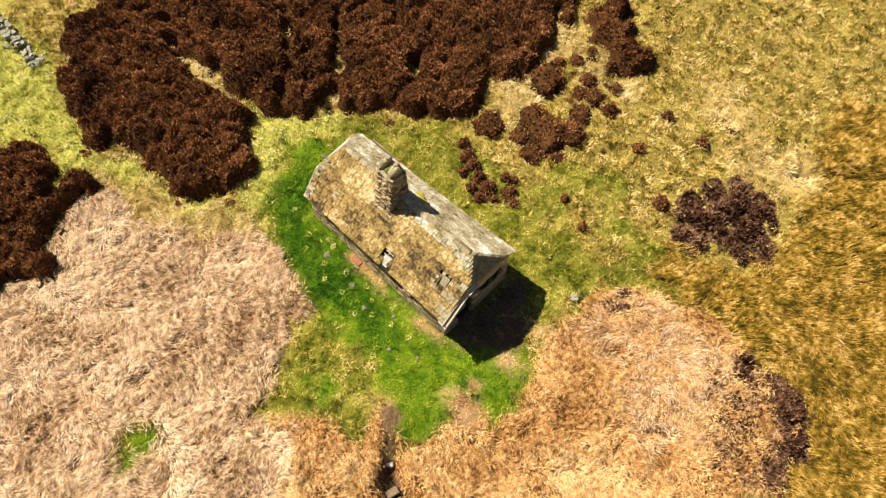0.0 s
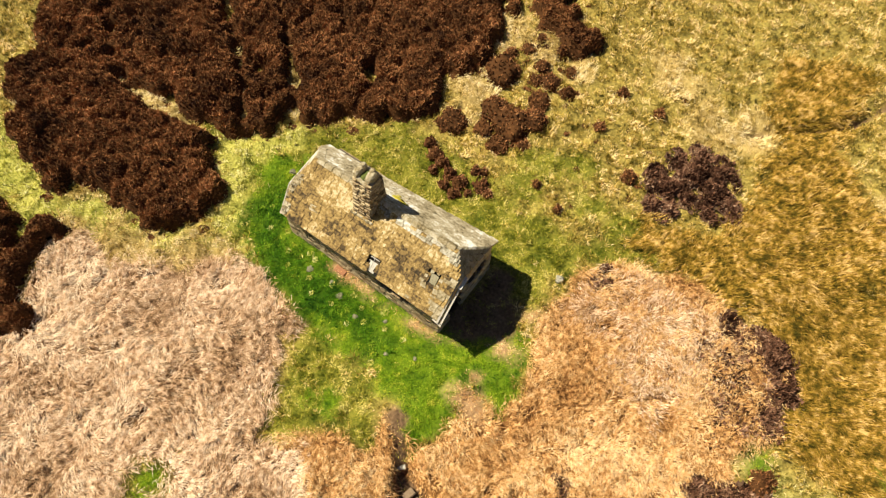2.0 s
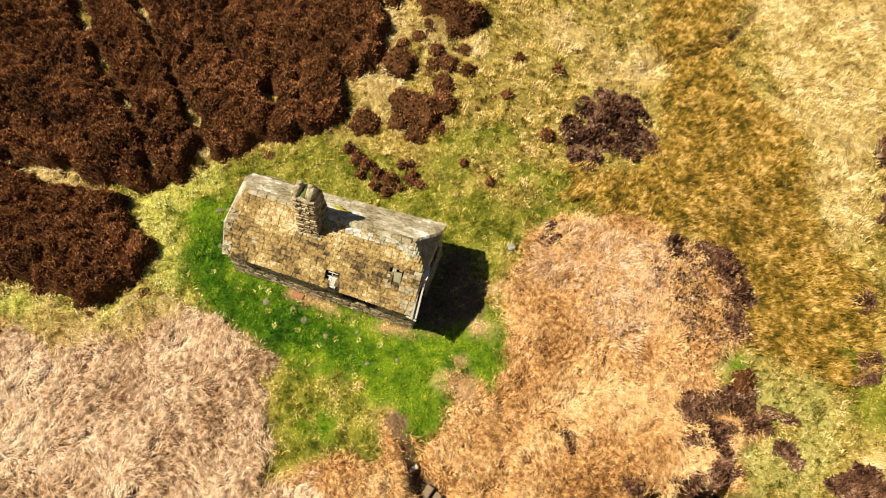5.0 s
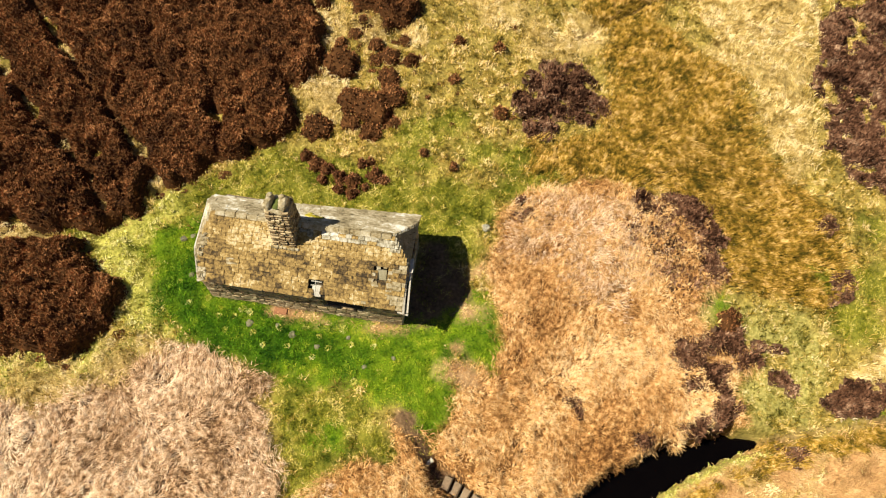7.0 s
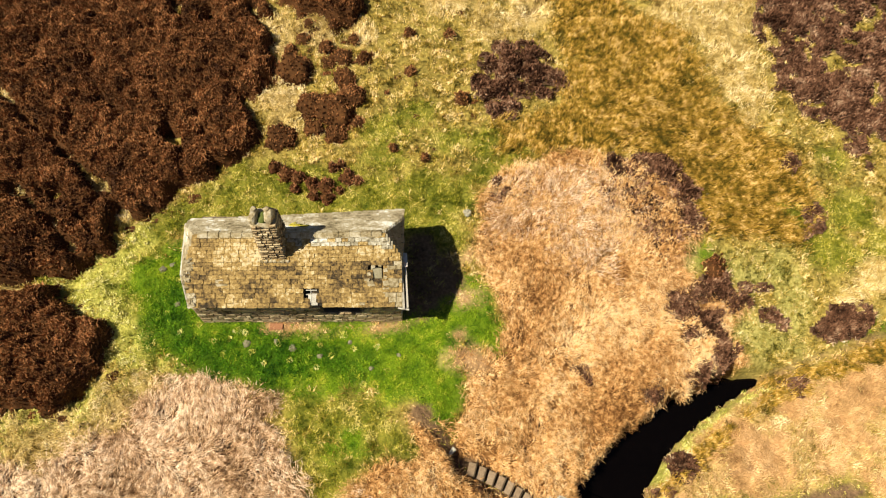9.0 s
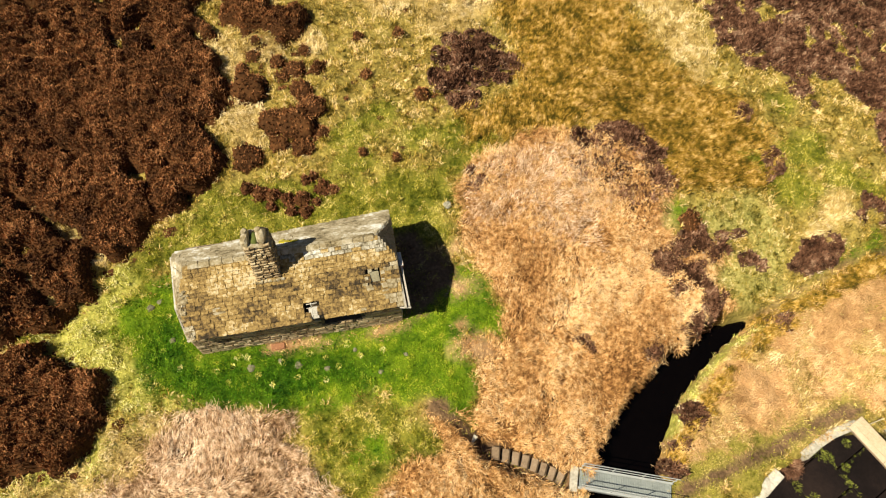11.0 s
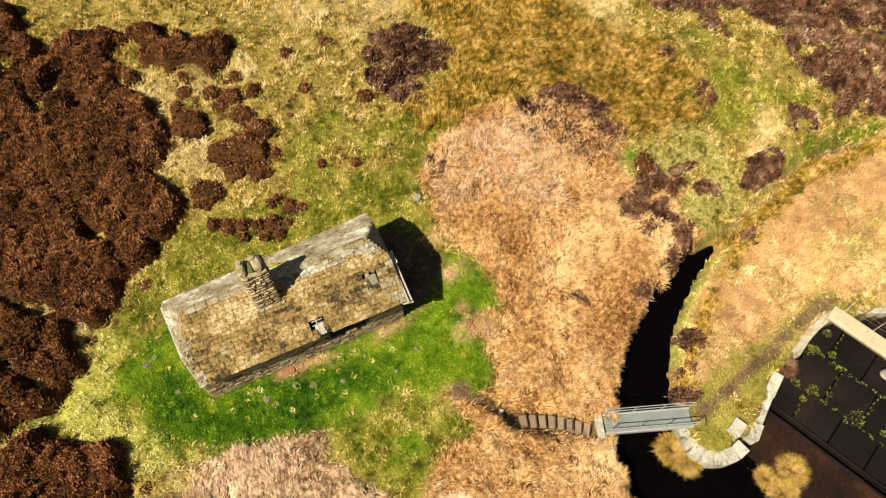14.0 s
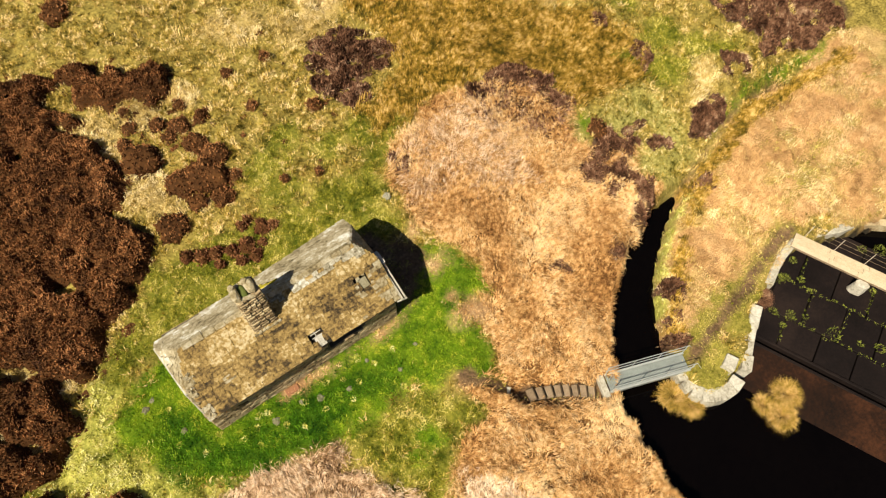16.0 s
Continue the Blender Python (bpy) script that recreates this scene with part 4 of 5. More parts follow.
def boarding(side, holes):
    """Roof boarding in narrow bays, open at the holes."""
    bm = bmesh.new()
    xs = sorted({-4.7, -4.4, -4.1, -3.7, 4.0, 4.3, 4.55, *np.arange(-3.4, 4.0, 0.5).round(3), *[h[0] for h in holes], *[h[1] for h in holes]})
    ts = sorted({0.0, 0.2, 0.4, 0.6, 0.8, 0.985, *[h[2] for h in holes], *[h[3] for h in holes]})
    for a, b in zip(xs, xs[1:]):
        for u, v in zip(ts, ts[1:]):
            mx, mt = (a + b) / 2, (u + v) / 2
            if any(h[0] < mx < h[1] and h[2] < mt < h[3] for h in holes):
                continue
            p = [slope_point(x, t, side) - Vector((0, 0, 0.11)) for x, t in ((a, u), (b, u), (b, v), (a, v))]
            for q, t in zip(p, (u, u, v, v)):
                q.x = min(max(q.x, verge(t, side, "w") + 0.06), verge(t, side, "e") - 0.06)
            if p[1].x - p[0].x > 0.02 and p[2].x - p[3].x > 0.02:
                prism(bm, p, (0, 0, 0.06))
    bmesh.ops.remove_doubles(bm, verts=bm.verts[:], dist=0.0005)
    return bm


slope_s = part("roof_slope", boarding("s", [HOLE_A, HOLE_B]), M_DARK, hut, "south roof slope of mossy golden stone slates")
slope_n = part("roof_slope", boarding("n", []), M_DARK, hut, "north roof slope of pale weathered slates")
for end, sx in (("w", -1), ("e", 1)):
    hs, hn = (W_HIP if end == "w" else E_HIP)["s"], (W_HIP if end == "w" else E_HIP)["n"]
    a, b = slope_point(verge(hs, "s", end), hs, "s"), slope_point(verge(hn, "n", end), hn, "n")
    c = slope_point(verge(0, "s", end), 0, "s")
    d = Vector((sx * 0.05, 0, 0.03))
    bm = bmesh.new()
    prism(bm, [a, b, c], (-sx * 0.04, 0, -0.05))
    half_hip = part("half_hip", bm, M_DARK, hut, "half hip at the gable, slates paled as its sunlit side" if end == "w" else "half hip at the gable, slates darkened as its shaded side")
    pts = [a + d, b + d, c + d]
    for k in range(6):
        u, v = k / 6, (k + 1) / 6
        q = [pts[0].lerp(pts[2], u), pts[1].lerp(pts[2], u), pts[1].lerp(pts[2], v), pts[0].lerp(pts[2], v)]
        q[0], q[1] = q[0] + d * 0.5 + Vector((0, 0, -0.02)), q[1] + d * 0.5 + Vector((0, 0, -0.02))
        n = max(1, 5 - k)
        for i in range(n):
            e = [q[0].lerp(q[1], i / n + 0.01), q[0].lerp(q[1], (i + 1) / n - 0.01), q[3].lerp(q[2], (i + 1) / n - 0.01), q[3].lerp(q[2], i / n + 0.01)]
            bm = bmesh.new()
            prism(bm, [p + Vector((0, 0, random.uniform(0, 0.015))) for p in e], (-sx * 0.05, 0, -0.04))
            # sun and shade put in by colour: paler west hip, darker east hip
            part("slate", bm, M_SLATE_N if end == "w" else M_PANEL, half_hip)


# slates, course by course from eaves to ridge
slates_s = [slate_mesh("stone_slate", M_SLATE) for _ in range(7)]
SLIPPED = [(HOLE_A[0] - 0.02, HOLE_A[1] + 0.02, HOLE_A[2] + 0.02, 0.97), (3.22, 4.05, 0.41, 0.66)]


def lay(side, rows, wide, each):
    """Lays the courses of one slope; each(m, w, l) places one slate."""
    for r in range(rows):
        at = lambda q: 1 - (q / rows) * (1.22 - 0.22 * q / rows)
        t1, t0 = at(r) + 0.012, max(at(min(r + 1.75, rows)), 0.0)
        x, hi = verge(min(max(t1, 0), 1), side, "w") - 0.04, verge(min(max(t1, 0), 1), side, "e") + 0.04
        x += random.uniform(-0.05, 0.05)
        while x < hi - 0.12:
            w = min(random.uniform(*wide) * (1.15 - 0.3 * r / rows), hi - x)
            if hi - x - w < 0.14:
                w = hi - x
            xc, tc = x + w / 2, (t0 + t1) / 2
            x += w
            gone = side == "s" and any(h[0] < xc < h[1] and h[2] < min(t1, 0.99) - 0.04 < h[3] for h in SLIPPED)
            if gone or random.random() < 0.004:
                continue
            lo, up = slope_point(xc, t1, side), slope_point(xc, t0, side)
            run = up - lo
            length = run.length
            ydir = run.normalized()
            xdir = Vector((1, 0, 0))
            zdir = xdir.cross(ydir) if side == "s" else ydir.cross(xdir)
            if side == "n":
                xdir = -xdir
            tilt = 0.085 + random.uniform(-0.010, 0.018)
            ydir = (ydir * length - zdir * tilt).normalized()
            zdir = xdir.cross(ydir)
            skew = radians(random.gauss(0, 0.9))
            xr = (xdir * math.cos(skew) + ydir * math.sin(skew))
            yr = xr.cross(-zdir).normalized()
            thick = random.uniform(0.034, 0.052)
            c = (lo + up) / 2 + zdir * (random.uniform(-0.006, 0.008) + tilt / 2) - Vector((0, 0, 0.04))
            m = Matrix((xr * (w - 0.02), yr * length, zdir * thick)).transposed().to_4x4()
            m.translation = c
            each(m)


slates_verge = [slate_mesh("stone_slate", M_RIDGE) for _ in range(4)]
slates_pale = [slate_mesh("stone_slate", M_SLATE_PALE) for _ in range(4)]


def south_slate(m):
    p = m.translation
    pale = p.x > 0.1 and p.z > 4.05 and random.random() < 0.7
    verge_side = not pale and ((p.x > 4.1 and random.random() < 0.5) or (p.x < -4.1 and random.random() < 0.4))
    me = random.choice(slates_pale if pale else slates_verge if verge_side else slates_s)
    if p.z < 3.62:
        shared("stone_slate", me, slope_s, m)
        return
    top = tops[pale]
    k = len(top.verts)
    top.from_mesh(me)
    top.verts.ensure_lookup_table()
    bmesh.ops.transform(top, matrix=m, verts=top.verts[k:])


tops = {False: bmesh.new(), True: bmesh.new()}
lay("s", ROWS_S, (0.27, 0.46), south_slate)
tagged(part("slate_field", tops[False], M_SLATE, slope_s), "small golden slates below the ridge", kind="stuff")
tagged(part("slate_field", tops[True], M_SLATE_PALE, slope_s), "mortared pale slates below the ridge", kind="stuff")
north = bmesh.new()


def north_slate(m):
    me = random.choice(slates_s)
    k = len(north.verts)
    north.from_mesh(me)
    north.verts.ensure_lookup_table()
    bmesh.ops.transform(north, matrix=m, verts=north.verts[k:])


lay("n", 16, (0.28, 0.48), north_slate)
tagged(part("slate_field", north, M_SLATE_N, slope_n), "pale weathered stone slates", kind="stuff")

# ridge stones
x = verge(0, "s", "w")
while x < verge(0, "s", "e") - 0.15:
    w = min(random.uniform(0.42, 0.62), verge(0, "s", "e") - x)
    bm = bmesh.new()
    p = slope_point(x + w / 2, 0, "s")
    for sy, dz in ((-1, 0), (1, 0)):
        prism(bm, [(-w / 2 + 0.01, 0, 0.045), (w / 2 - 0.01, 0, 0.045), (w / 2 - 0.01, sy * 0.17, -0.075), (-w / 2 + 0.01, sy * 0.17, -0.075)], (0, 0, 0.045))
    for v in bm.verts:
        v.co += Vector([random.uniform(-0.012, 0.012) for _ in range(3)])
    part("ridge_stone", bm, M_RIDGE, hut, m=pose(*p, 0, 0, random.uniform(-2, 2)))
    x += w

# skylight and patched hole
p = [slope_point(x, t, "s") for x, t in ((HOLE_A[0], HOLE_A[2]), (HOLE_A[1], HOLE_A[2]), (HOLE_A[1], 0.99), (HOLE_A[0], 0.99))]
bm = bmesh.new()
low = [p[0].lerp(p[3], 0.42), p[1].lerp(p[2], 0.42), p[2], p[3]]
prism(bm, [low[0].lerp(low[1], 0.18), low[1], low[2], low[3].lerp(low[2], 0.12)], (0, 0, 0.02))
skylight = part("skylight", bm, M_WHITE, hut, "broken white-framed skylight in the slates")
bm = bmesh.new()
up = Vector((0, 0, 0.05))
for a, b in ((p[0].lerp(p[1], 0.45), p[3].lerp(p[2], 0.45)), (p[0].lerp(p[3], 0.25), p[1].lerp(p[2], 0.25)), (p[0].lerp(p[3], 0.45), p[1].lerp(p[2], 0.45))):
    rod(bm, a + up * 0.3, b + up * 0.3, 0.022, 4)
part("glazing_bar", bm, M_WHITE, skylight)
p = [slope_point(x, t, "s") + Vector((0, 0, -0.015)) for x, t in ((3.36, 0.465), (3.80, 0.475), (3.83, 0.74), (3.34, 0.73))]
bm = bmesh.new()
prism(bm, p, (0, 0, 0.02))
part("roof_patch", bm, M_PANEL, hut, "grey board showing in the hole in the slates")
for x, t, s, rz in ((3.46, 0.445, 0.16, 8), (3.74, 0.43, 0.14, -6), (3.97, 0.50, 0.17, 4), (3.95, 0.60, 0.13, -9), (3.27, 0.55, 0.15, 10), (3.34, 0.69, 0.28, 20), (3.18, 0.62, 0.22, -14), (3.98, 0.68, 0.24, 12), (3.98, 0.78, 0.26, 5), (-2.95, 0.66, 0.32, 3), (-2.75, 0.70, 0.26, 0), (2.95, 0.95, 0.22, 2)):
    a, b = slope_point(x, t - 0.05, "s"), slope_point(x, t + 0.05, "s")
    yd = (a - b).normalized()
    zd = Vector((1, 0, 0)).cross(yd)
    m = Matrix((Vector((1, 0, 0)) * s, yd * s * 0.9, zd * 0.03)).transposed().to_4x4() @ pose(0, 0, 0, 0, 0, rz)
    m.translation = slope_point(x, t, "s") + zd * 0.05
    ob = shared("loose_slate", slate_mesh("loose_slate", M_RIDGE), slope_s, m)
    tagged(ob, "pale slipped slate")
for x, y0, sx, sy in ((0.10, 0.86, 0.85, 0.52), (0.50, 0.78, 0.55, 0.36), (-0.02, 1.08, 0.42, 0.30)):
    bm = bmesh.new()
    bmesh.ops.create_icosphere(bm, subdivisions=2, radius=0.5)
    for v in bm.verts:
        v.co *= 0.75 + 0.5 * noise.noise(v.co * 3 + Vector((x, y0, 0)))
        v.co.z *= 0.1
    t = (y0 - RIDGE_Y) / (north_eave(x)[0] - RIDGE_Y)
    m = Matrix.Translation(slope_point(x, t, "n") + Vector((0, 0, 0.115))) @ pose(0, 0, 0, -42, 0, 0) @ Matrix.Diagonal((sx, sy, 1, 1))
    part("lichen_patch", bm, M_LICHEN, slope_n, "bright yellow lichen", m, True)

# loose boards at the verges
def board(a, b, w, t, name, label, material=M_BOARD, up=(0, 0, 1)):
    a, b = Vector(a), Vector(b)
    y = (b - a).normalized()
    x = y.cross(Vector(up)).normalized()
    bm = bmesh.new()
    box(bm, (-w / 2, 0, -t / 2), (w / 2, (b - a).length, t / 2), 0.006, 0.004)
    m = Matrix((x, y, x.cross(y))).transposed().to_4x4()
    m.translation = a
    return part(name, bm, material, hut, label, m)


board((4.62, -0.62, 3.62), (4.70, -2.45, 2.36), 0.10, 0.05, "bargeboard", "loose bleached bargeboard on the gable")
board((4.78, -0.75, 3.40), (4.86, -2.36, 2.30), 0.09, 0.04, "bargeboard", "loose bleached bargeboard on the gable")
board((4.76, -0.35, 3.42), (4.80, -0.95, 3.34), 0.16, 0.04, "bargeboard", "short white fascia board", M_WHITE)
board((4.45, -2.40, 2.36), (4.92, -2.44, 2.28), 0.07, 0.05, "bargeboard", "loose bleached bargeboard on the gable")
a, b = slope_point(verge(W_HIP["s"], "s", "w") - 0.06, W_HIP["s"], "s"), slope_point(verge(W_HIP["n"], "n", "w") - 0.05, W_HIP["n"], "n")
board(a + Vector((-0.02, 0, -0.03)), b + Vector((0, 0, -0.03)), 0.09, 0.14, "fascia", "white painted fascia under the half hip", M_WHITE)
board(a + Vector((-0.03, 0, -0.02)), slope_point(verge(1, "s", "w") - 0.08, 1.03, "s") + Vector((-0.03, 0, -0.02)), 0.06, 0.09, "bargeboard", "bleached bargeboard on the gable")
board((-4.40, -2.3, 2.33), (-4.02, -2.33, 2.33), 0.05, 0.06, "bargeboard", "bleached bargeboard end", M_WHITE)

# chimney stack of coursed rubble, drawn in towards its top
CZ = 5.92
chimney = part("chimney", bmesh.new(), M_MORTAR, hut, "square rubble-stone chimney stack with broken top")


def stack(z):
    """The stack's four sides at a height."""
    k = (z - 3.6) / (CZ - 3.6)
    return -1.12 + 0.05 * k, -0.12 - 0.03 * k, -0.74 + 0.32 * k, 0.46 - 0.10 * k


bm = bmesh.new()
lo, hi = stack(3.3), stack(CZ - 0.1)
g = 0.07
prism(bm, [(lo[0] + g, lo[2] + g, 3.3), (lo[1] - g, lo[2] + g, 3.3), (lo[1] - g, lo[3] - g, 3.3), (lo[0] + g, lo[3] - g, 3.3)], (0, 0, CZ - 0.1 - 3.3))
bm.verts.ensure_lookup_table()
for v, (x, y) in zip(bm.verts[4:8], ((hi[0] + g, hi[2] + g), (hi[1] - g, hi[2] + g), (hi[1] - g, hi[3] - g), (hi[0] + g, hi[3] - g))):
    v.co.x, v.co.y = x, y
bm.to_mesh(chimney.data)
bm.free()
stones = [stone_mesh("stone", M_STONE) for _ in range(8)]
caps = []
for i in range(4):
    bm = bmesh.new()
    bmesh.ops.create_icosphere(bm, subdivisions=2, radius=0.62)
    for v in bm.verts:
        v.co = Vector([max(-0.52, min(0.52, c)) for c in v.co]) * (1 + 0.25 * noise.noise(v.co * 2.2 + Vector((i * 7, 0, 0))))
    caps.append(mesh_of(bm, "capstone", M_RIDGE))


def course(x0, x1, y0, y1, z, h, parent, depth=0.18):
    """One ring of stones round a rectangle."""
    for (ax, ay), (bx, by) in (((x0, y0), (x1, y0)), ((x1, y0), (x1, y1)), ((x1, y1), (x0, y1)), ((x0, y1), (x0, y0))):
        length = math.hypot(bx - ax, by - ay)
        ux, uy = (bx - ax) / length, (by - ay) / length
        s = 0.0
        while s < length - 0.05:
            w = min(random.uniform(0.16, 0.40), length - s)
            if length - s - w < 0.12:
                w = length - s
            c = s + w / 2
            inset = depth * 0.35 + random.uniform(-0.02, 0.03)
            px_, py_ = ax + ux * c - uy * inset, ay + uy * c + ux * inset
            m = pose(px_, py_, z + h / 2, random.uniform(-3, 3), random.uniform(-3, 3), math.degrees(math.atan2(uy, ux)) + random.uniform(-3, 3))
            shared("stone", random.choice(stones), parent, m @ Matrix.Diagonal((w - 0.038, depth * random.uniform(0.9, 1.25), h - 0.042, 1)))
            s += w


z = 3.5
while z < CZ - 0.08:
    h = random.uniform(0.13, 0.20)
    course(*stack(z), z, h, chimney)
    z += h
for x, y, sx, sy, sz in ((-0.98, -0.05, 0.30, 0.62, 0.34), (-0.36, -0.02, 0.36, 0.62, 0.42), (-0.42, 0.16, 0.30, 0.28, 0.46), (-0.98, 0.18, 0.26, 0.26, 0.40), (-0.66, -0.36, 0.80, 0.16, 0.10)):
    shared("capstone", random.choice(caps), chimney, pose(x, y, CZ - 0.06 + sz / 2, random.uniform(-6, 6), random.uniform(-6, 6), random.uniform(-10, 10)) @ Matrix.Diagonal((sx, sy, sz, 1)))
bm = bmesh.new()
bmesh.ops.create_icosphere(bm, subdivisions=2, radius=0.17)
for v in bm.verts:
    v.co *= 1 + 0.35 * noise.noise(v.co * 9)
    v.co.y *= 1.6
    v.co.z *= 0.5
part("moss", bm, M_MOSS, chimney, "green moss on the stack top", pose(-0.68, -0.05, CZ + 0.02), True)
for i in range(7):
    bm = bmesh.new()
    x = -1.2 + i * 0.17
    zt = slope_point(-0.7, 0.36, "s").z
    box(bm, (x, -0.86, zt - 0.06), (x + 0.18, -0.72, zt + 0.09), 0.03, 0.03)
    part("fillet", bm, M_RIDGE, chimney)


# facing stones of the walls
def under_roof(y):
    """Height up to which an end wall is faced, at that y."""
    ey, ez = EAVE_S if y < RIDGE_Y else north_eave(0)
    return RIDGE_Z + (ez - RIDGE_Z) * min((y - RIDGE_Y) / (ey - RIDGE_Y), 1.0) - 0.30


def face_stones(parent, a, b, z0, z1, openings, place, single, top=None):
    """Courses of stones on a wall; place(u, z) gives the pose of a stone's centre."""
    joined = None if single else bmesh.new()
    z = z0
    while z < z1 - 0.05:
        h = min(random.uniform(0.14, 0.24), z1 - z)
        u = a
        while u < b - 0.06:
            w = min(random.uniform(0.22, 0.55), b - u)
            if b - u - w < 0.15:
                w = b - u
            mid, zc = u + w / 2, z + h / 2
            u += w
            if top and zc > top(mid):
                continue
            if any(o[0] - w * 0.35 < mid < o[1] + w * 0.35 and o[2] < zc < o[3] + 0.2 for o in openings):
                continue
            m = place(mid, zc) @ Matrix.Diagonal((w - 0.02, random.uniform(0.12, 0.18), h - 0.018, 1))
            me = random.choice(stones)
            if single:
                shared("stone", me, parent, m)
            else:
                k = len(joined.verts)
                joined.from_mesh(me)
                joined.verts.ensure_lookup_table()
                bmesh.ops.transform(joined, matrix=m, verts=joined.verts[k:])
        z += h
    if joined:
        tagged(part("stone_core", joined, M_STONE, parent), "weathered rubble stones", kind="stuff")


face_stones(wall_south, X0 - 0.05, X1 + 0.05, -0.45, 2.36, S_OPEN, lambda u, z: pose(u, Y0, z, random.uniform(-2, 2), random.uniform(-2, 2), random.uniform(-2, 2)), True)
face_stones(wall_east, Y0 - 0.05, Y1, -0.45, 3.0, E_OPEN, lambda u, z: pose(X1, u, z, random.uniform(-2, 2), random.uniform(-2, 2), 90 + random.uniform(-2, 2)), False, under_roof)
face_stones(wall_west, Y0 - 0.05, Y1, -0.3, 2.9, [], lambda u, z: pose(X0, u, z, random.uniform(-2, 2), random.uniform(-2, 2), 90 + random.uniform(-2, 2)), False, under_roof)
face_stones(wall_north, X0, X1, -0.3, 2.36, [], lambda u, z: pose(u, Y1, z, random.uniform(-2, 2), random.uniform(-2, 2), random.uniform(-2, 2)), False)

# crumbling stones bedded along the west verge and at the south-west corner
verge_stones = [stone_mesh("verge_stone", M_RIDGE, 0.3) for _ in range(4)]
for i in range(34):
    t = random.uniform(0.30, 1.0)
    p = slope_point(verge(t, "s", "w") + abs(random.gauss(0.10, 0.10)) - 0.03, t, "s")
    k = random.uniform(0.10, 0.24) * (1.25 if t > 0.85 else 1)
    m = pose(p.x, p.y, p.z + 0.05, random.uniform(20, 50), random.uniform(-15, 15), random.uniform(0, 360)) @ Matrix.Diagonal((k, k * 0.7, k * 0.45, 1))
    shared("verge_stone", random.choice(verge_stones), hut, m)

# ---- by the stream ----
def on_land(x, y):
    return float(land(np.array([x]), np.array([y]))[0])


# steel footbridge
BA, BB, BZ = Vector((10.98, -9.88, 0)), Vector((14.80, -11.26, 0)), -2.05
b_len = (BB - BA).length
b_turn = math.degrees(math.atan2(BB.y - BA.y, BB.x - BA.x))
bridge = thing("footbridge", (BA.x, BA.y, BZ), "galvanised steel footbridge with handrails over dark water", "footbridge", rz=b_turn)
HALF = 0.42
for y in (-HALF, HALF):
    bm = bmesh.new()
    box(bm, (0, y - 0.045, -0.24), (b_len, y + 0.045, 0.05), 0.006)
    part("beam", bm, M_STEEL, bridge)
bm = bmesh.new()
n_bar = int(b_len / 0.075)
rows_ = []
for i in range(n_bar):
    x = 0.03 + i * (b_len - 0.06) / n_bar
    for dx, zz in ((0.0, -0.03), (0.004, 0.0), (0.038, 0.0), (0.042, -0.03)):
        rows_.append([bm.verts.new((x + dx, y, zz)) for y in (-HALF + 0.05, HALF - 0.05)])
for p, q in zip(rows_, rows_[1:]):
    bm.faces.new((p[0], p[1], q[1], q[0]))
bmesh.ops.recalc_face_normals(bm, faces=bm.faces[:])
part("deck", bm, M_GRATE, bridge, "dull grey grating deck")
for y in (-HALF, HALF):
    for i in range(4):
        bm = bmesh.new()
        x = 0.08 + i * (b_len - 0.16) / 3
        rod(bm, (x, y, 0.05), (x, y * 1.06, 1.0), 0.022, 6)
        part("post", bm, M_STEEL, bridge)
    for zz in (0.52, 1.0):
        bm = bmesh.new()
        rod(bm, (0.0, y * 1.05, zz), (b_len, y * 1.05, zz), 0.02, 6)
        part("handrail", bm, M_STEEL, bridge)
    bm = bmesh.new()
    rod(bm, (b_len, y * 1.05, 1.0), (b_len + 0.45, y * 1.3, 0.15), 0.018, 6)
    part("end_rail", bm, M_STEEL, bridge)


def block(name, x, y, z, sx, sy, sz, rz, material, label, category, group=""):
    bm = bmesh.new()
    box(bm, (-sx / 2, -sy / 2, -sz), (sx / 2, sy / 2, 0), 0.03, 0.02)
    ob = part(name, bm, material, None, label, pose(x, y, z, random.uniform(-1, 1), random.uniform(-1, 1), rz))
    return tagged(ob, label, category, group)


block("abutment", 10.80, -9.86, -2.06, 0.34, 1.16, 1.9, b_turn, M_DRESSED, "pale stone abutment under the footbridge end", "abutment")

# curved wing wall and kerb walls of dressed stone
KERB = [(14.42, -11.45, -2.3), (14.24, -11.9, -2.3), (14.22, -12.4, -2.3), (14.42, -12.85, -2.32), (14.8, -13.2, -2.35), (15.3, -13.4, -2.35), (15.85, -13.45, -2.35), (16.4, -13.3, -2.35)]
WALL_S = [(16.85, -13.2, -2.2), (17.5, -12.75, -2.2), (18.15, -12.3, -2.2), (18.75, -11.9, -2.2), (19.3, -11.55, -2.2), (19.8, -11.25, -2.2)]
WALL_N = [(21.15, -10.75, -2.15), (21.9, -10.4, -2.15), (22.7, -10.1, -2.15), (23.5, -9.95, -2.15), (24.1, -9.85, -2.15)]


def kerb_wall(name, pts, width, label, lip=0.0, material=M_DRESSED):
    w = thing(name, (pts[0][0], pts[0][1], pts[0][2]), label, "wall")
    inv = w.matrix_world.inverted()
    for i, (a, b) in enumerate(zip(pts, pts[1:])):
        a, b = Vector(a), Vector(b)
        d = b - a
        off = random.uniform(-lip, lip)
        bm = bmesh.new()
        box(bm, (-0.012, -width / 2, -1.75), (d.length + 0.02 - 0.012, width / 2, 0), 0.025, 0.012)
        m = pose(a.x, a.y, a.z + random.uniform(-0.02, 0.03), 0, 0, math.degrees(math.atan2(d.y, d.x))) @ Matrix.Translation((0, off, 0))
        part("coping_stone", bm, material, w, m=inv @ m)
    return w


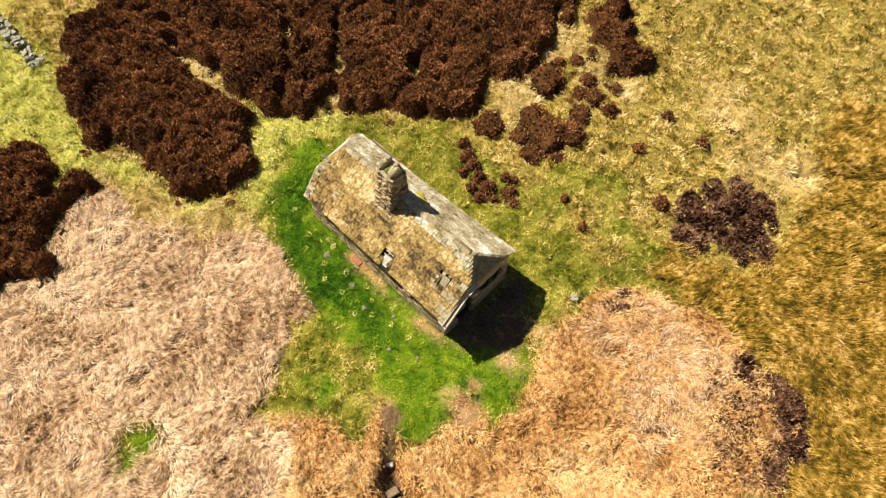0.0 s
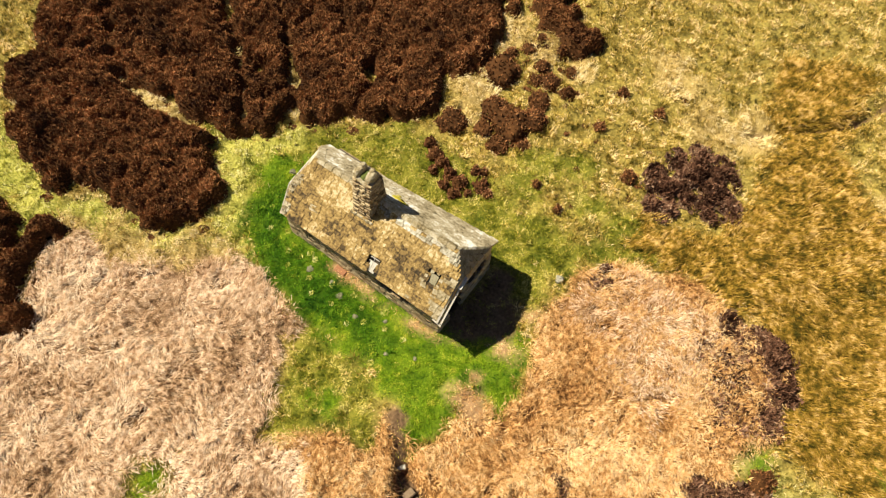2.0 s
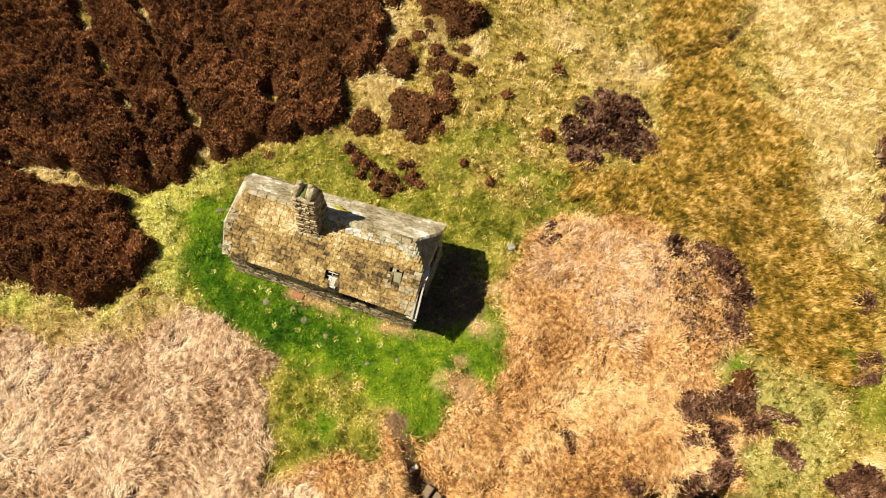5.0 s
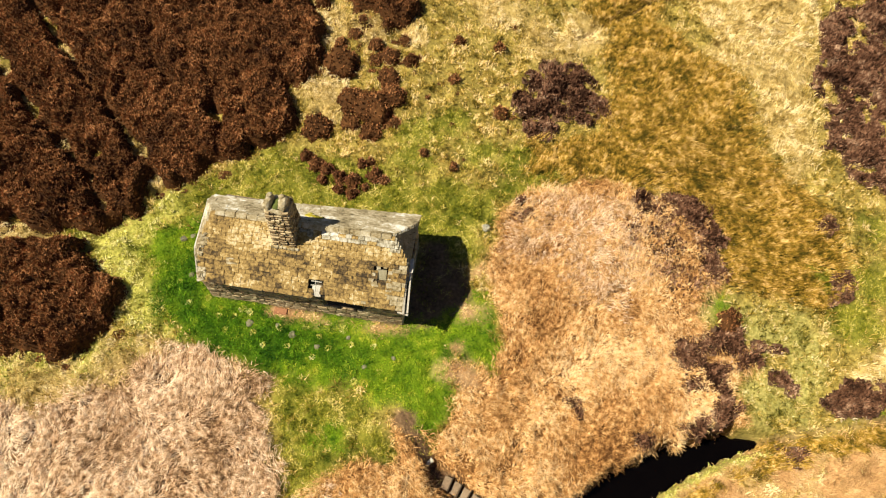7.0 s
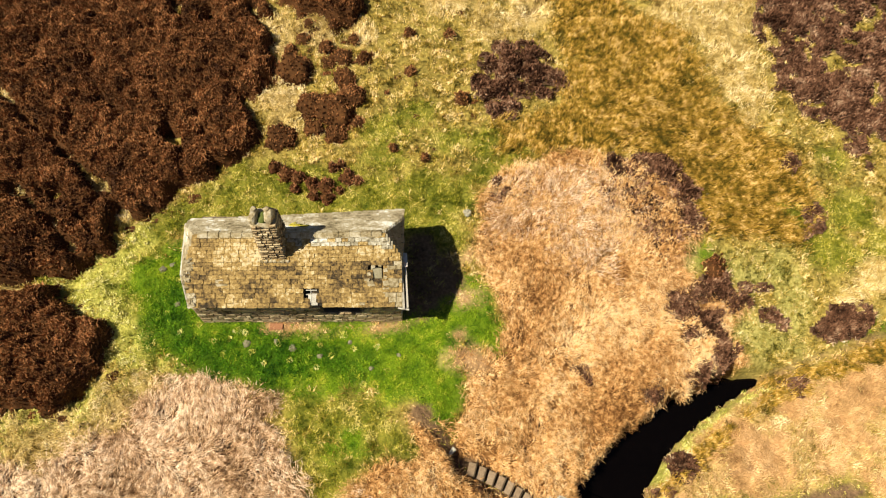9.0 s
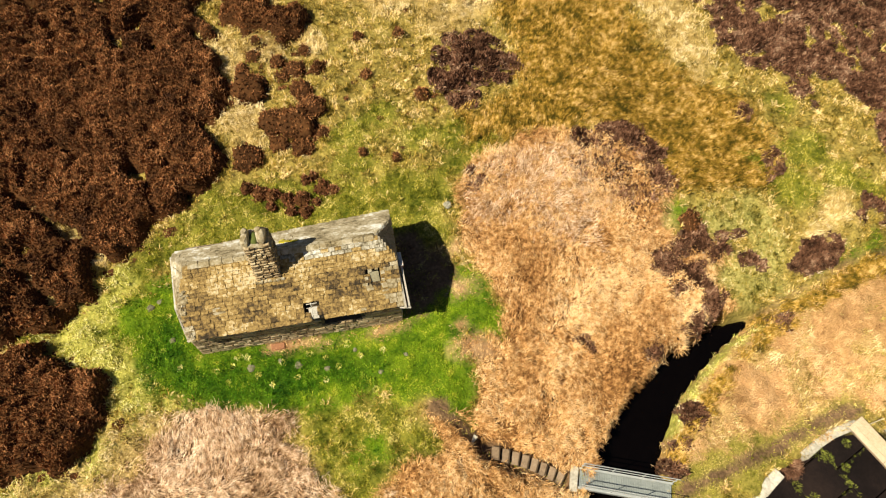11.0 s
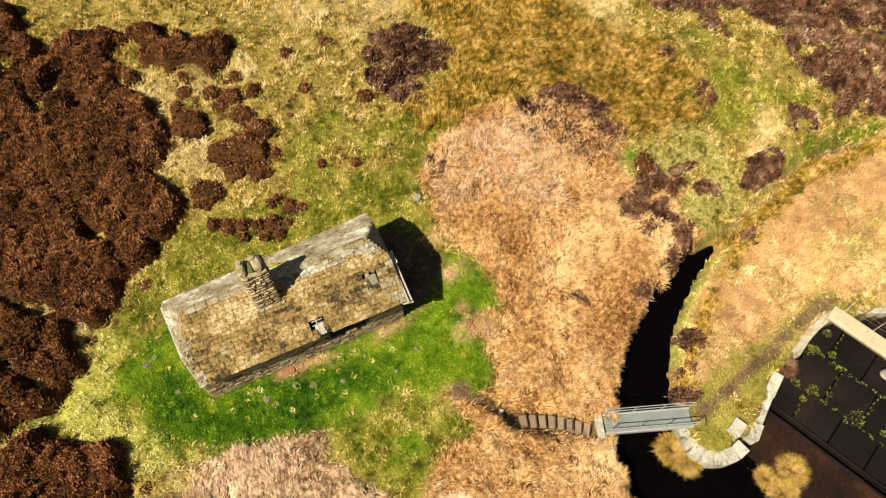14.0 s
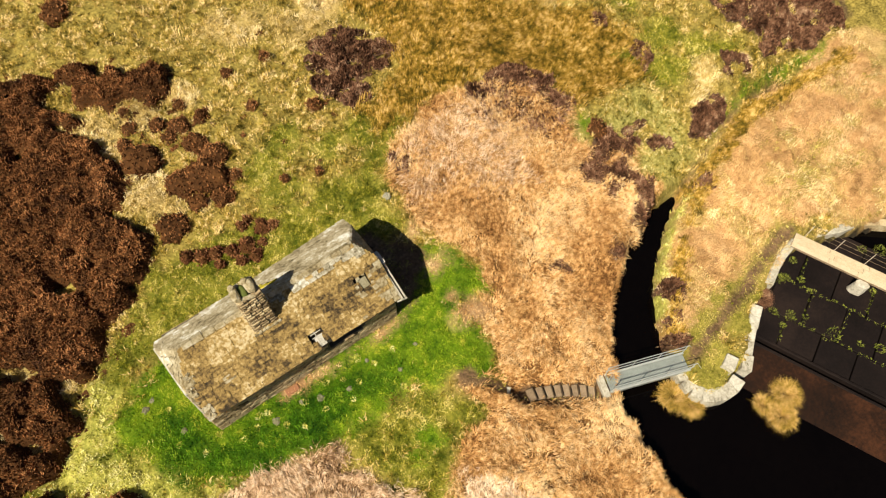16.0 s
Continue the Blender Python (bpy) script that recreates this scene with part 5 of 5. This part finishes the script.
kerb_wall("wing_wall", KERB, 0.66, "curved pale stone wing wall beside the pool")
kerb_wall("kerb_wall", WALL_S, 0.50, "stepped pale stone kerb along the spillway", 0.05)
kerb_wall("kerb_wall", WALL_N, 0.42, "pale stone kerb curving up to the plank bridge", 0.02)
kerb_wall("far_wall", [(25.0, -9.75, -2.3), (25.7, -10.25, -2.3), (26.6, -10.65, -2.35), (27.4, -10.85, -2.3)], 0.42, "ruined grey stone retaining wall beyond the plank bridge", 0.06)
kerb_wall("far_wall", [(28.0, -11.1, -2.6), (28.9, -11.7, -2.6), (30.0, -12.6, -2.6), (30.6, -14.4, -2.6)], 0.40, "low brown stone bank wall across the spillway", 0.08, M_STONE)
block("stone_pier", 16.46, -12.52, -2.0, 0.70, 0.62, 1.4, 24, M_DRESSED, "squared pale stone block beside the kerb", "stone block")

# paved spillway: slabs with weedy joints
apron = thing("spillway", (23.0, -13.0, APRON_Z), "dark wet paved spillway with weeds in its joints", "spillway")
inv = apron.matrix_world.inverted()
ux, uy = Vector((0.404, -0.915, 0)), Vector((0.915, 0.404, 0))
O = Vector((18.8, -12.5, 0))
for i in range(-3, 9):
    for j in range(0, 5):
        v0, v1 = (0.35, 2.0, 4.06, 6.1, 8.2, 10.2)[j:j + 2]
        u0 = i * 1.82 + (0.9, 1.6, 0.72, 1.5, 0.8)[j] - 1.82
        u1 = u0 + 1.82
        c = O + ux * (u0 + u1) / 2 + uy * (v0 + v1) / 2
        if apron_in(np.array([c.x]), np.array([c.y]))[0] > 0.7 or c.y < -23 or c.x > 28.4:
            continue
        bm = bmesh.new()
        g = 0.03
        box(bm, (-(u1 - u0) / 2 + g, -(v1 - v0) / 2 + g, -0.6), ((u1 - u0) / 2 - g, (v1 - v0) / 2 - g, 0), 0.02, 0.012)
        m = Matrix.Translation((c.x, c.y, APRON_Z + random.uniform(-0.02, 0.02) - 0.02 * j)) @ Matrix((ux, uy, Vector((0, 0, 1)))).transposed().to_4x4()
        part("slab", bm, M_APRON, apron, m=inv @ m)
bm = bmesh.new()
rot = Matrix((ux, uy, Vector((0, 0, 1)))).transposed().to_4x4()
box(bm, (-0.2, 0.20, -0.5), (12.5, 0.34, 0.10), 0.02)
box(bm, (-0.2, -0.18, -0.5), (12.5, -0.04, 0.04), 0.02)
part("channel_kerb", bm, M_APRON, apron, "dark stone kerbs of the drain channel", inv @ Matrix.Translation((O.x, O.y, APRON_Z)) @ rot)
bm = bmesh.new()
prism(bm, [(-1.0, -0.18, 0), (12.5, -0.18, 0), (12.5, -3.4, -0.35), (-1.0, -3.4, -0.35)], (0, 0, -0.3))
part("chute", bm, M_CHUTE, apron, "rusty brown sloping chute running into the pool", inv @ Matrix.Translation((O.x, O.y, APRON_Z)) @ rot)

# plank footbridge with wire railing
PA, PB = Vector((23.97, -9.85, -1.98)), Vector((27.0, -16.7, -1.98))
p_len = (PB - PA).length
plank_bridge = thing("plank_bridge", PA, "bleached timber plank footbridge with wire railing", "footbridge", rz=math.degrees(math.atan2(PB.y - PA.y, PB.x - PA.x)))
for k in range(3):
    xx = -0.1
    while xx < p_len:
        w = min(random.uniform(1.4, 2.2), p_len - xx)
        bm = bmesh.new()
        box(bm, (xx, -0.435 + k * 0.29 + 0.007, -0.05), (xx + w - 0.015, -0.435 + (k + 1) * 0.29 - 0.007, random.uniform(-0.004, 0.004)), 0.008)
        part("plank", bm, M_PLANK, plank_bridge)
        xx += w
for y in (-0.30, 0.30):
    bm = bmesh.new()
    box(bm, (-0.1, y - 0.06, -0.28), (p_len, y + 0.06, -0.056))
    part("beam", bm, M_STEP, plank_bridge)
for i in range(5):
    x = 0.35 + i * 1.55
    bm = bmesh.new()
    rod(bm, (x, 0.46, -0.2), (x, 0.49, 1.05), 0.016, 6)
    part("post", bm, M_BOARD, plank_bridge)
for zz in (0.35, 0.70, 1.03):
    bm = bmesh.new()
    rod(bm, (0.1, 0.485, zz), (p_len, 0.485, zz), 0.008, 5)
    part("wire", bm, M_STEP, plank_bridge)
bm = bmesh.new()
bmesh.ops.create_cone(bm, cap_ends=True, segments=14, radius1=0.27, radius2=0.22, depth=1.4)
for v in bm.verts:
    v.co.x *= 1.6
    v.co += Vector([random.uniform(-0.02, 0.02) for _ in range(3)])
part("pier", bm, M_DRESSED, plank_bridge, "pale rounded stone pier", pose(3.75, -0.55, -0.93))

# steps down to the bridge
path_steps = thing("path_steps", (7.3, -8.2, on_land(7.3, -8.2)), "timber and stone steps down the bank", "steps")
inv = path_steps.matrix_world.inverted()
S0, S1 = Vector((7.55, -8.35, 0)), Vector((10.2, -9.75, 0))
N_STEP = 8
for i in range(N_STEP):
    c = S0.lerp(S1, i / (N_STEP - 1)) + Vector((0.10, 0.10, 0)) * math.sin(i / (N_STEP - 1) * math.pi)
    turn = math.degrees(math.atan2((S1 - S0).y, (S1 - S0).x)) + 12 - i * 3
    zt = -1.22 - i * 0.14
    bm = bmesh.new()
    box(bm, (-0.19, -0.28, -0.42), (0.12, 0.28, 0), 0.015, 0.012)
    part("tread", bm, M_STEP, path_steps, m=inv @ pose(c.x, c.y, zt, 0, 0, turn))
    bm = bmesh.new()
    box(bm, (0.125, -0.31, -0.42), (0.17, 0.31, 0.03), 0.008, 0.008)
    # riser boards coloured dark to paint the shaded gaps between treads
    part("riser_board", bm, M_RISER_SHADE, path_steps, m=inv @ pose(c.x, c.y, zt, 0, 0, turn))
block("path_slab", 6.65, -7.65, on_land(6.65, -7.65) + 0.07, 0.36, 0.26, 0.2, 40, M_DRESSED, "small pale flat stone on the muddy path", "stone")


# loose rocks
def rock(x, y, s, material, label, flat=0.6, lift=0.35):
    bm = bmesh.new()
    bmesh.ops.create_icosphere(bm, subdivisions=2, radius=s)
    o = Vector((x * 3.1, y * 2.7, s))
    for v in bm.verts:
        v.co *= 0.8 + 0.55 * noise.noise(v.co / s * 1.4 + o)
        v.co.z *= flat
    ob = part("rock", bm, material, None, label, pose(x, y, on_land(x, y) + s * flat * lift, 0, 0, random.uniform(0, 360)))
    return tagged(ob, label, "rock", "loose rocks")


rock(7.55, 3.4, 0.26, M_GREY_STONE, "grey lichened boulder in the grass", 0.8)
for x, y, s in ((-5.75, -1.2, 0.17), (-6.7, 0.5, 0.2), (-6.3, 0.75, 0.16), (-2.4, -3.1, 0.2), (-0.3, -3.35, 0.22), (-1.1, -3.0, 0.14), (0.9, -3.7, 0.15), (3.2, -4.3, 0.13), (4.4, -3.7, 0.12), (2.2, -3.1, 0.12)):
    rock(x, y, s, M_TURF_STONE, "small mossy grey stone half sunk in the turf", 0.5)
block("red_slab", -1.15, -2.32, on_land(-1.15, -2.32) + 0.07, 0.62, 0.30, 0.12, 2, M_RUST, "rust-red flat slab against the hut wall", "stone")

# ruined dry stone wall in the heather's edge
ruin = thing("drystone_wall", (-24.5, -6.6, on_land(-24.5, -6.6)), "tumbled grey dry stone wall in the grass", "wall")
inv = ruin.matrix_world.inverted()
ruin_stones = [stone_mesh("wall_stone", M_GREY_STONE, 0.3) for _ in range(5)]
for i in range(120):
    k = random.random()
    x, y = -28 + 6.0 * k + random.gauss(0, 0.08), -6.55 - 0.15 * k + random.gauss(0, 0.2)
    s = random.uniform(0.16, 0.36)
    m = pose(x, y, on_land(x, y) + random.uniform(0.02, 0.30), random.uniform(-25, 25), random.uniform(-25, 25), random.uniform(0, 360)) @ Matrix.Diagonal((s, s * 0.7, s * 0.5, 1))
    shared("wall_stone", random.choice(ruin_stones), ruin, inv @ m)

# ---- plants ----
rng = np.random.default_rng(5)
AREA = (-31.0, 40.0, -24.0, 33.0)


GRID = 0.1
gxs, gys = np.arange(AREA[0], AREA[1], GRID), np.arange(AREA[2], AREA[3], GRID)
PLAN = zones(*np.meshgrid(gxs, gys))


soft = np.pad(PLAN["heather"], 3, mode="edge")
PLAN["heather_soft"] = sum(soft[a:a + len(gys), b:b + len(gxs)] for a in range(7) for b in range(7)) / 49
soft = np.pad(PLAN["scrub"], 3, mode="edge")
PLAN["scrub_soft"] = sum(soft[a:a + len(gys), b:b + len(gxs)] for a in range(7) for b in range(7)) / 49


def share(x, y, name):
    """The share of a ground cover, looked up in the plan."""
    i = np.clip(((x - AREA[0]) / GRID + 0.5).astype(int), 0, len(gxs) - 1)
    j = np.clip(((y - AREA[2]) / GRID + 0.5).astype(int), 0, len(gys) - 1)
    return PLAN[name][j, i]


def scatter(density, name, area=AREA):
    """Chance places over the plan, kept by the share of a ground cover there."""
    n = int(density * (area[1] - area[0]) * (area[3] - area[2]))
    x, y = rng.uniform(area[0], area[1], n), rng.uniform(area[2], area[3], n)
    k = (rng.uniform(0, 1, n) < share(x, y, name)) & seen_plan(x, y)
    return x[k], y[k]


def seen_plan(x, y):
    """The stretch of moor round the hut that is dressed in full."""
    return (np.hypot((x - 5.0) / 1.12, (y - 4.0) * 1.05) < 30.2) & (y + 0.45 * (x + 3) > -25) & (y - 0.62 * x > -33)


def blades(name, x, y, z, length, width, lean, heading, curl, material, label, category, lift=0.0):
    """Many bent blades in one mesh: a broad base, a bend and a tip."""
    n = len(x)
    L = length * rng.uniform(0.55, 1.25, n)
    w = width * rng.uniform(0.6, 1.3, n)
    h = heading + rng.normal(0, curl, n)
    le = np.clip(lean + rng.normal(0, 0.16, n), 0.05, 0.98)
    dx, dy = np.cos(h), np.sin(h)
    sx, sy = -dy, dx
    up = np.sqrt(1 - le ** 2)
    base = np.stack([x, y, z + lift], -1)
    mid = base + np.stack([dx * le * L * 0.45, dy * le * L * 0.45, up * L * 0.62], -1)
    tip = base + np.stack([dx * le * L, dy * le * L, up * L * 0.75 - 0.10 * le * L], -1)
    twist = rng.uniform(-0.7, 0.7, n)
    side = np.stack([sx, sy, twist * 0.6], -1) * w[:, None] / 2
    co = np.stack([base - side, base + side, mid + side * 0.9, mid - side * 0.9, tip], 1).reshape(-1, 3)
    b = np.arange(n) * 5
    quads = np.stack([b, b + 1, b + 2, b + 3], -1)
    tris = np.stack([b + 3, b + 2, b + 4], -1)
    me = raw_mesh(name, co, quads, tris, False)
    me.materials.append(material)
    return tagged(new(name, me), label, category, kind="stuff")


def flow(x, y, size, seed):
    """A slowly turning direction, as wind and rain lay the grass."""
    return (fbm(x, y, size, seed) - 0.5) * 2 * math.pi * 1.6


def dead_grass(name, density, zone, length, width, material, label, size, seed, lean=0.85, swirl=3.4, turn=1.0):
    x, y = scatter(density, zone)
    keep = rng.uniform(0, 1, len(x)) < 1.7 * vnoise(x, y, 0.34, seed + 5) * (0.2 + 0.8 * tuffet(x, y, 0.62, 14)) + 0.06
    x, y = x[keep], y[keep]
    tall = 0.75 + 0.5 * vnoise(x, y, 1.3, seed + 9)
    blades(name, x, y, land(x, y) + rng.uniform(0, 0.14, len(x)), length * tall, width, lean, flow(x, y, size, seed) * turn + (vnoise(x, y, 0.45, seed + 3) - 0.5) * swirl, 0.7 if swirl > 2 else 0.4, material, label, "dead grass")


def tussocks(name, density, zone, length, width, material, label, each, spread, lean=0.5):
    """Tufts at chance places, each of several blades leaning out from its middle."""
    cx, cy = scatter(density / each, zone)
    big = rng.uniform(0.6, 1.4, len(cx))
    cx, cy, big = np.repeat(cx, each), np.repeat(cy, each), np.repeat(big, each)
    a = rng.uniform(0, 6.283, len(cx))
    d = np.abs(rng.normal(0, 0.5, len(cx))) * spread * big
    x, y = cx + np.cos(a) * d, cy + np.sin(a) * d
    ok = share(x, y, "bare") < 0.3
    x, y, a, big = x[ok], y[ok], a[ok], big[ok]
    blades(name, x, y, land(x, y) - 0.01, length * big, width, lean, a + (flow(x, y, 4, 44) * 0.25), 0.6, material, label, "grass")


dead_grass("dead_rushes", 660, "straw_w", 0.44, 0.019, M_STRAW_W, "pale pinkish dead rushes lying flat", 3.0, 50, 0.82, 1.9)
dead_grass("dead_bracken", 760, "straw_e", 0.36, 0.019, M_STRAW_E, "orange-brown dead grass and bracken lying flat", 2.4, 60, 0.82, 2.1)
dead_grass("bank_grass", 520, "bank", 0.26, 0.020, M_BANK, "short bleached grass on the stream bank", 2.5, 65, 0.75)
dead_grass("pale_grass", 420, "pale", 0.28, 0.022, M_PALE, "pale yellow bleached grass", 2.5, 67, 0.7)
dead_grass("ochre_rushes", 600, "ochre", 0.46, 0.024, M_OCHRE, "ochre rushes combed over by the wind", 6.0, 70, 0.8, 1.3, 0.35)
tussocks("moor_grass", 185, "moor", 0.32, 0.025, M_MOOR, "tussocky yellow and olive moor grass", 14, 0.24, 0.6)
tussocks("lush_grass", 560, "lush", 0.19, 0.022, M_LUSH, "deep green lush grass along the hut", 10, 0.16, 0.6)
tussocks("green_turf", 560, "green", 0.13, 0.022, M_GREEN, "bright green grazed turf round the hut", 10, 0.18, 0.7)
tussocks("yellowing_turf", 420, "ygreen", 0.18, 0.019, M_YGREEN, "yellow-green tussock grass", 12, 0.2, 0.6)
tussocks("lime_grass", 330, "lime", 0.20, 0.024, M_LIME, "bleached lime-yellow grass beside the heather", 12, 0.22, 0.5)
tussocks("sage_grass", 300, "sage", 0.26, 0.024, M_SAGE, "pale sage-green tussock grass", 14, 0.22, 0.55)
tussocks("short_turf", 520, "turf", 0.10, 0.020, M_TURF, "short olive-green turf on the bank", 8, 0.22, 0.7)
tussocks("trodden_grass", 240, "worn", 0.14, 0.02, M_STRAW_E, "short dead grass on trodden ground", 8, 0.2, 0.6)
tussocks("path_grass", 60, "mud", 0.14, 0.02, M_YGREEN, "thin grass on the muddy path", 8, 0.2, 0.6)
tussocks("sprouting_grass", 130, "scrub", 0.30, 0.022, M_STRAW_W, "bleached grass between the old heather", 8, 0.2, 0.6)


def heather_top(x, y):
    """Height of the heather's cushioned surface above the ground."""
    return 0.02 + 0.55 * tuffet(x, y, 0.95, 84) + 0.34 * tuffet(x, y, 0.42, 86) + 0.08 * vnoise(x, y, 0.16, 83) + 0.12 * vnoise(x, y, 1.7, 88)


def sprigs(name, x, y, z, size, material, label):
    """Short leafy shoots, three-cornered, standing every way."""
    n = len(x)
    a, t = rng.uniform(0, 6.283, n), rng.uniform(0.1, 1.0, n)
    L = size * rng.uniform(0.6, 1.4, n)
    up = np.stack([np.cos(a) * t, np.sin(a) * t, np.sqrt(1.2 - t * t)], -1) * L[:, None]
    b = a + rng.uniform(0.8, 2.3, n)
    side = np.stack([np.cos(b), np.sin(b), rng.uniform(-0.4, 0.4, n)], -1) * (L * 0.34)[:, None]
    base = np.stack([x, y, z], -1)
    co = np.stack([base - side, base + side, base + up], 1).reshape(-1, 3)
    me = raw_mesh(name, co, np.zeros((0, 4), int), np.arange(n * 3).reshape(-1, 3), False)
    me.materials.append(material)
    return tagged(new(name, me), label, "heather", kind="stuff")


def cushion(name, zone, tall, material, body, label, step, density, sprig, least=0.05):
    """A bushy cover: a lumpy body and many sprigs standing out of it."""
    def top(x, y):
        return land(x, y) + heather_top(x, y) * tall * np.clip(share(x, y, zone + "_soft") * 1.7 - 0.55, least, 1) - 0.04
    xs, ys = np.arange(AREA[0], AREA[1], step), np.arange(AREA[2], AREA[3], step)
    me, _, _ = sheet(name, xs, ys, top, lambda x, y: (share(x, y, zone) > 0.25) & seen_plan(x, y))
    me.materials.append(body)
    tagged(new(name, me), label, "heather", kind="stuff")
    x, y = scatter(density, zone)
    keep = rng.uniform(0, 1, len(x)) < 0.12 + 0.5 * tuffet(x, y, 0.42, 86) + 0.5 * tuffet(x, y, 0.95, 84)
    x, y = x[keep], y[keep]
    sprigs(name + "_sprigs", x, y, top(x, y) - 0.03, sprig, material, label)


cushion("heather", "heather", 1.0, M_HEATHER, M_HEATH_SHADED, "dark brown winter heather in dense cushions", 0.13, 850, 0.115)
cushion("old_heather", "scrub", 0.55, M_SCRUB, M_SCRUB_BODY, "sparse grey-brown old heather", 0.13, 850, 0.19, 0.4)


def heather_bush(x, y, r, coating=M_HEATHER, label="rounded dark brown heather bush in pale grass", group="heather bushes"):
    """One rounded bush: a dome of stems under a coat of sprigs."""
    bush = thing("heather_bush", (x, y, on_land(x, y)), label, "bush", group, rng.uniform(0, 360))
    bm = bmesh.new()
    bmesh.ops.create_icosphere(bm, subdivisions=3, radius=1)
    o = Vector((x * 1.7, y * 1.3, r))
    for v in bm.verts:
        k = 0.86 + 0.34 * noise.noise(v.co * 1.6 + o) + 0.16 * noise.noise(v.co * 4.2 + o)
        v.co = Vector((v.co.x * r * k, v.co.y * r * k, max(v.co.z * (0.26 + 0.46 * r) * k, -0.12)))
    co = np.array([v.co for v in bm.verts if v.co.z > -0.06])
    part("stem_dome", bm, M_HEATH_SHADED, bush, smooth=True)
    pick = co[rng.integers(0, len(co), int(1000 * r * r) + 90)]
    pick = pick * rng.uniform(0.96, 1.02, (len(pick), 1)) + rng.normal(0, 0.035, pick.shape)
    coat = sprigs("leaf_coat", pick[:, 0], pick[:, 1], pick[:, 2] - 0.02, 0.115, coating, "brown heather sprigs")
    del coat["category"]
    coat.parent = bush


for x, y, r in HEATHER_BUSHES:
    heather_bush(x, y, r * 1.12)
for x, y, r in RUSSET_BUSHES:
    heather_bush(x, y, r * 0.9, M_RUSSET, "low russet heather bush in yellow-green grass", "russet bushes")


def tussock(x, y, z, r, h, label, material=M_TUSSOCK, n=1500):
    a = rng.uniform(0, 6.283, n)
    d = np.sqrt(rng.uniform(0, 1, n)) * r * 0.7
    px_, py_ = x + np.cos(a) * d, y + np.sin(a) * d
    zz = z + 0.30 * h * (1 - (d / (r * 0.7)) ** 2)
    ob = blades("rush_tussock", px_, py_, zz, h, 0.018, 0.62, a, 0.45, material, label, "tussock")
    del ob["kind"]
    return ob


tussock(13.5, -12.1, -3.2, 0.72, 0.58, "golden rush tussock at the foot of the wing wall", n=2400)
tussock(13.9, -12.85, -3.25, 0.62, 0.55, "golden rush tussock at the foot of the wing wall", n=2000)
tussock(17.95, -15.15, -3.15, 0.66, 0.62, "golden rush tussock standing in the pool", n=2000)
tussock(17.0, -15.75, -3.2, 0.66, 0.60, "golden rush tussock standing in the pool", n=2000)
tussock(16.7, -14.9, -3.2, 0.42, 0.52, "golden rush tussock standing in the pool", n=900)
tussock(20.5, -11.0, -2.75, 0.62, 0.40, "brown dead fern clump between the kerbs", M_SCRUB)


def weed(x, y, r, n=26):
    a = rng.uniform(0, 6.283, n)
    d = np.sqrt(rng.uniform(0, 1, n)) * r
    ob = blades("weed", x + np.cos(a) * d, y + np.sin(a) * d, np.full(n, APRON_Z - 0.02), 0.10 + r * 0.2, 0.022, 0.6, a, 0.9, M_LEAF, "green weeds growing in the spillway joints", "weed")
    del ob["kind"]
    tagged(ob, "green weeds growing in the spillway joints", "weed", "spillway weeds")


for x, y, r in ((22.25, -10.75, 0.30), (22.6, -10.95, 0.26), (23.2, -11.5, 0.20), (23.05, -12.2, 0.16), (23.7, -10.5, 0.20), (21.25, -12.5, 0.24), (20.7, -11.85, 0.20), (20.5, -12.7, 0.16), (22.3, -14.45, 0.34), (21.8, -13.05, 0.14), (25.7, -14.1, 0.18), (23.5, -16.3, 0.26), (22.9, -15.6, 0.16), (27.9, -12.8, 0.34), (27.2, -12.2, 0.22)):
    weed(x, y, r, 24 + int(r * 170))
for v, ends, n in ((4.06, (-0.2, 7.5), 34), (2.0, (0.2, 7.0), 26), (6.1, (0.6, 6.0), 10)):
    for k in np.linspace(0.0, 1.0, n):
        c = O + ux * (ends[0] + (ends[1] - ends[0]) * k + rng.normal(0, 0.08)) + uy * (v + rng.normal(0, 0.04))
        weed(c.x, c.y, rng.uniform(0.03, 0.12) * (1.3 - 0.7 * k), 9)
for u, v0, v1 in ((1.6, 2.0, 4.0), (3.5, 2.1, 4.0), (0.8, 4.1, 5.9), (0.9, 0.5, 2.0), (4.3, 4.2, 5.8)):
    for k in np.linspace(0.1, 0.9, 6):
        c = O + ux * (u + rng.normal(0, 0.05)) + uy * (v0 + (v1 - v0) * k)
        weed(c.x, c.y, rng.uniform(0.02, 0.07), 6)


for x, y, r in ((-2.9, -2.5, 0.16), (-2.5, -2.6, 0.14), (-3.2, -2.9, 0.12), (-3.9, -3.0, 0.15), (-1.0, -3.1, 0.15), (0.2, -2.9, 0.14), (1.9, -2.75, 0.18), (0.8, -4.2, 0.1), (-4.6, -2.2, 0.12), (2.9, -5.0, 0.12), (-5.4, -2.6, 0.14), (-3.4, -3.6, 0.10), (-2.1, -3.5, 0.12), (-1.5, -4.0, 0.10), (-0.4, -3.9, 0.12), (0.9, -3.2, 0.10), (1.4, -3.7, 0.12), (2.4, -3.4, 0.10), (3.4, -3.3, 0.12), (-6.2, -1.6, 0.12), (-5.9, 0.0, 0.10), (3.9, -4.4, 0.10)):
    n = 60
    a = rng.uniform(0, 6.283, n)
    d = np.sqrt(rng.uniform(0, 1, n)) * r
    bx, by = x + np.cos(a) * d, y + np.sin(a) * d
    ob = blades("pale_tuft", bx, by, land(bx, by), 0.12, 0.024, 0.6, a, 0.9, M_LIME, "pale yellow-green tuft in the green turf", "tuft")
    del ob["kind"]
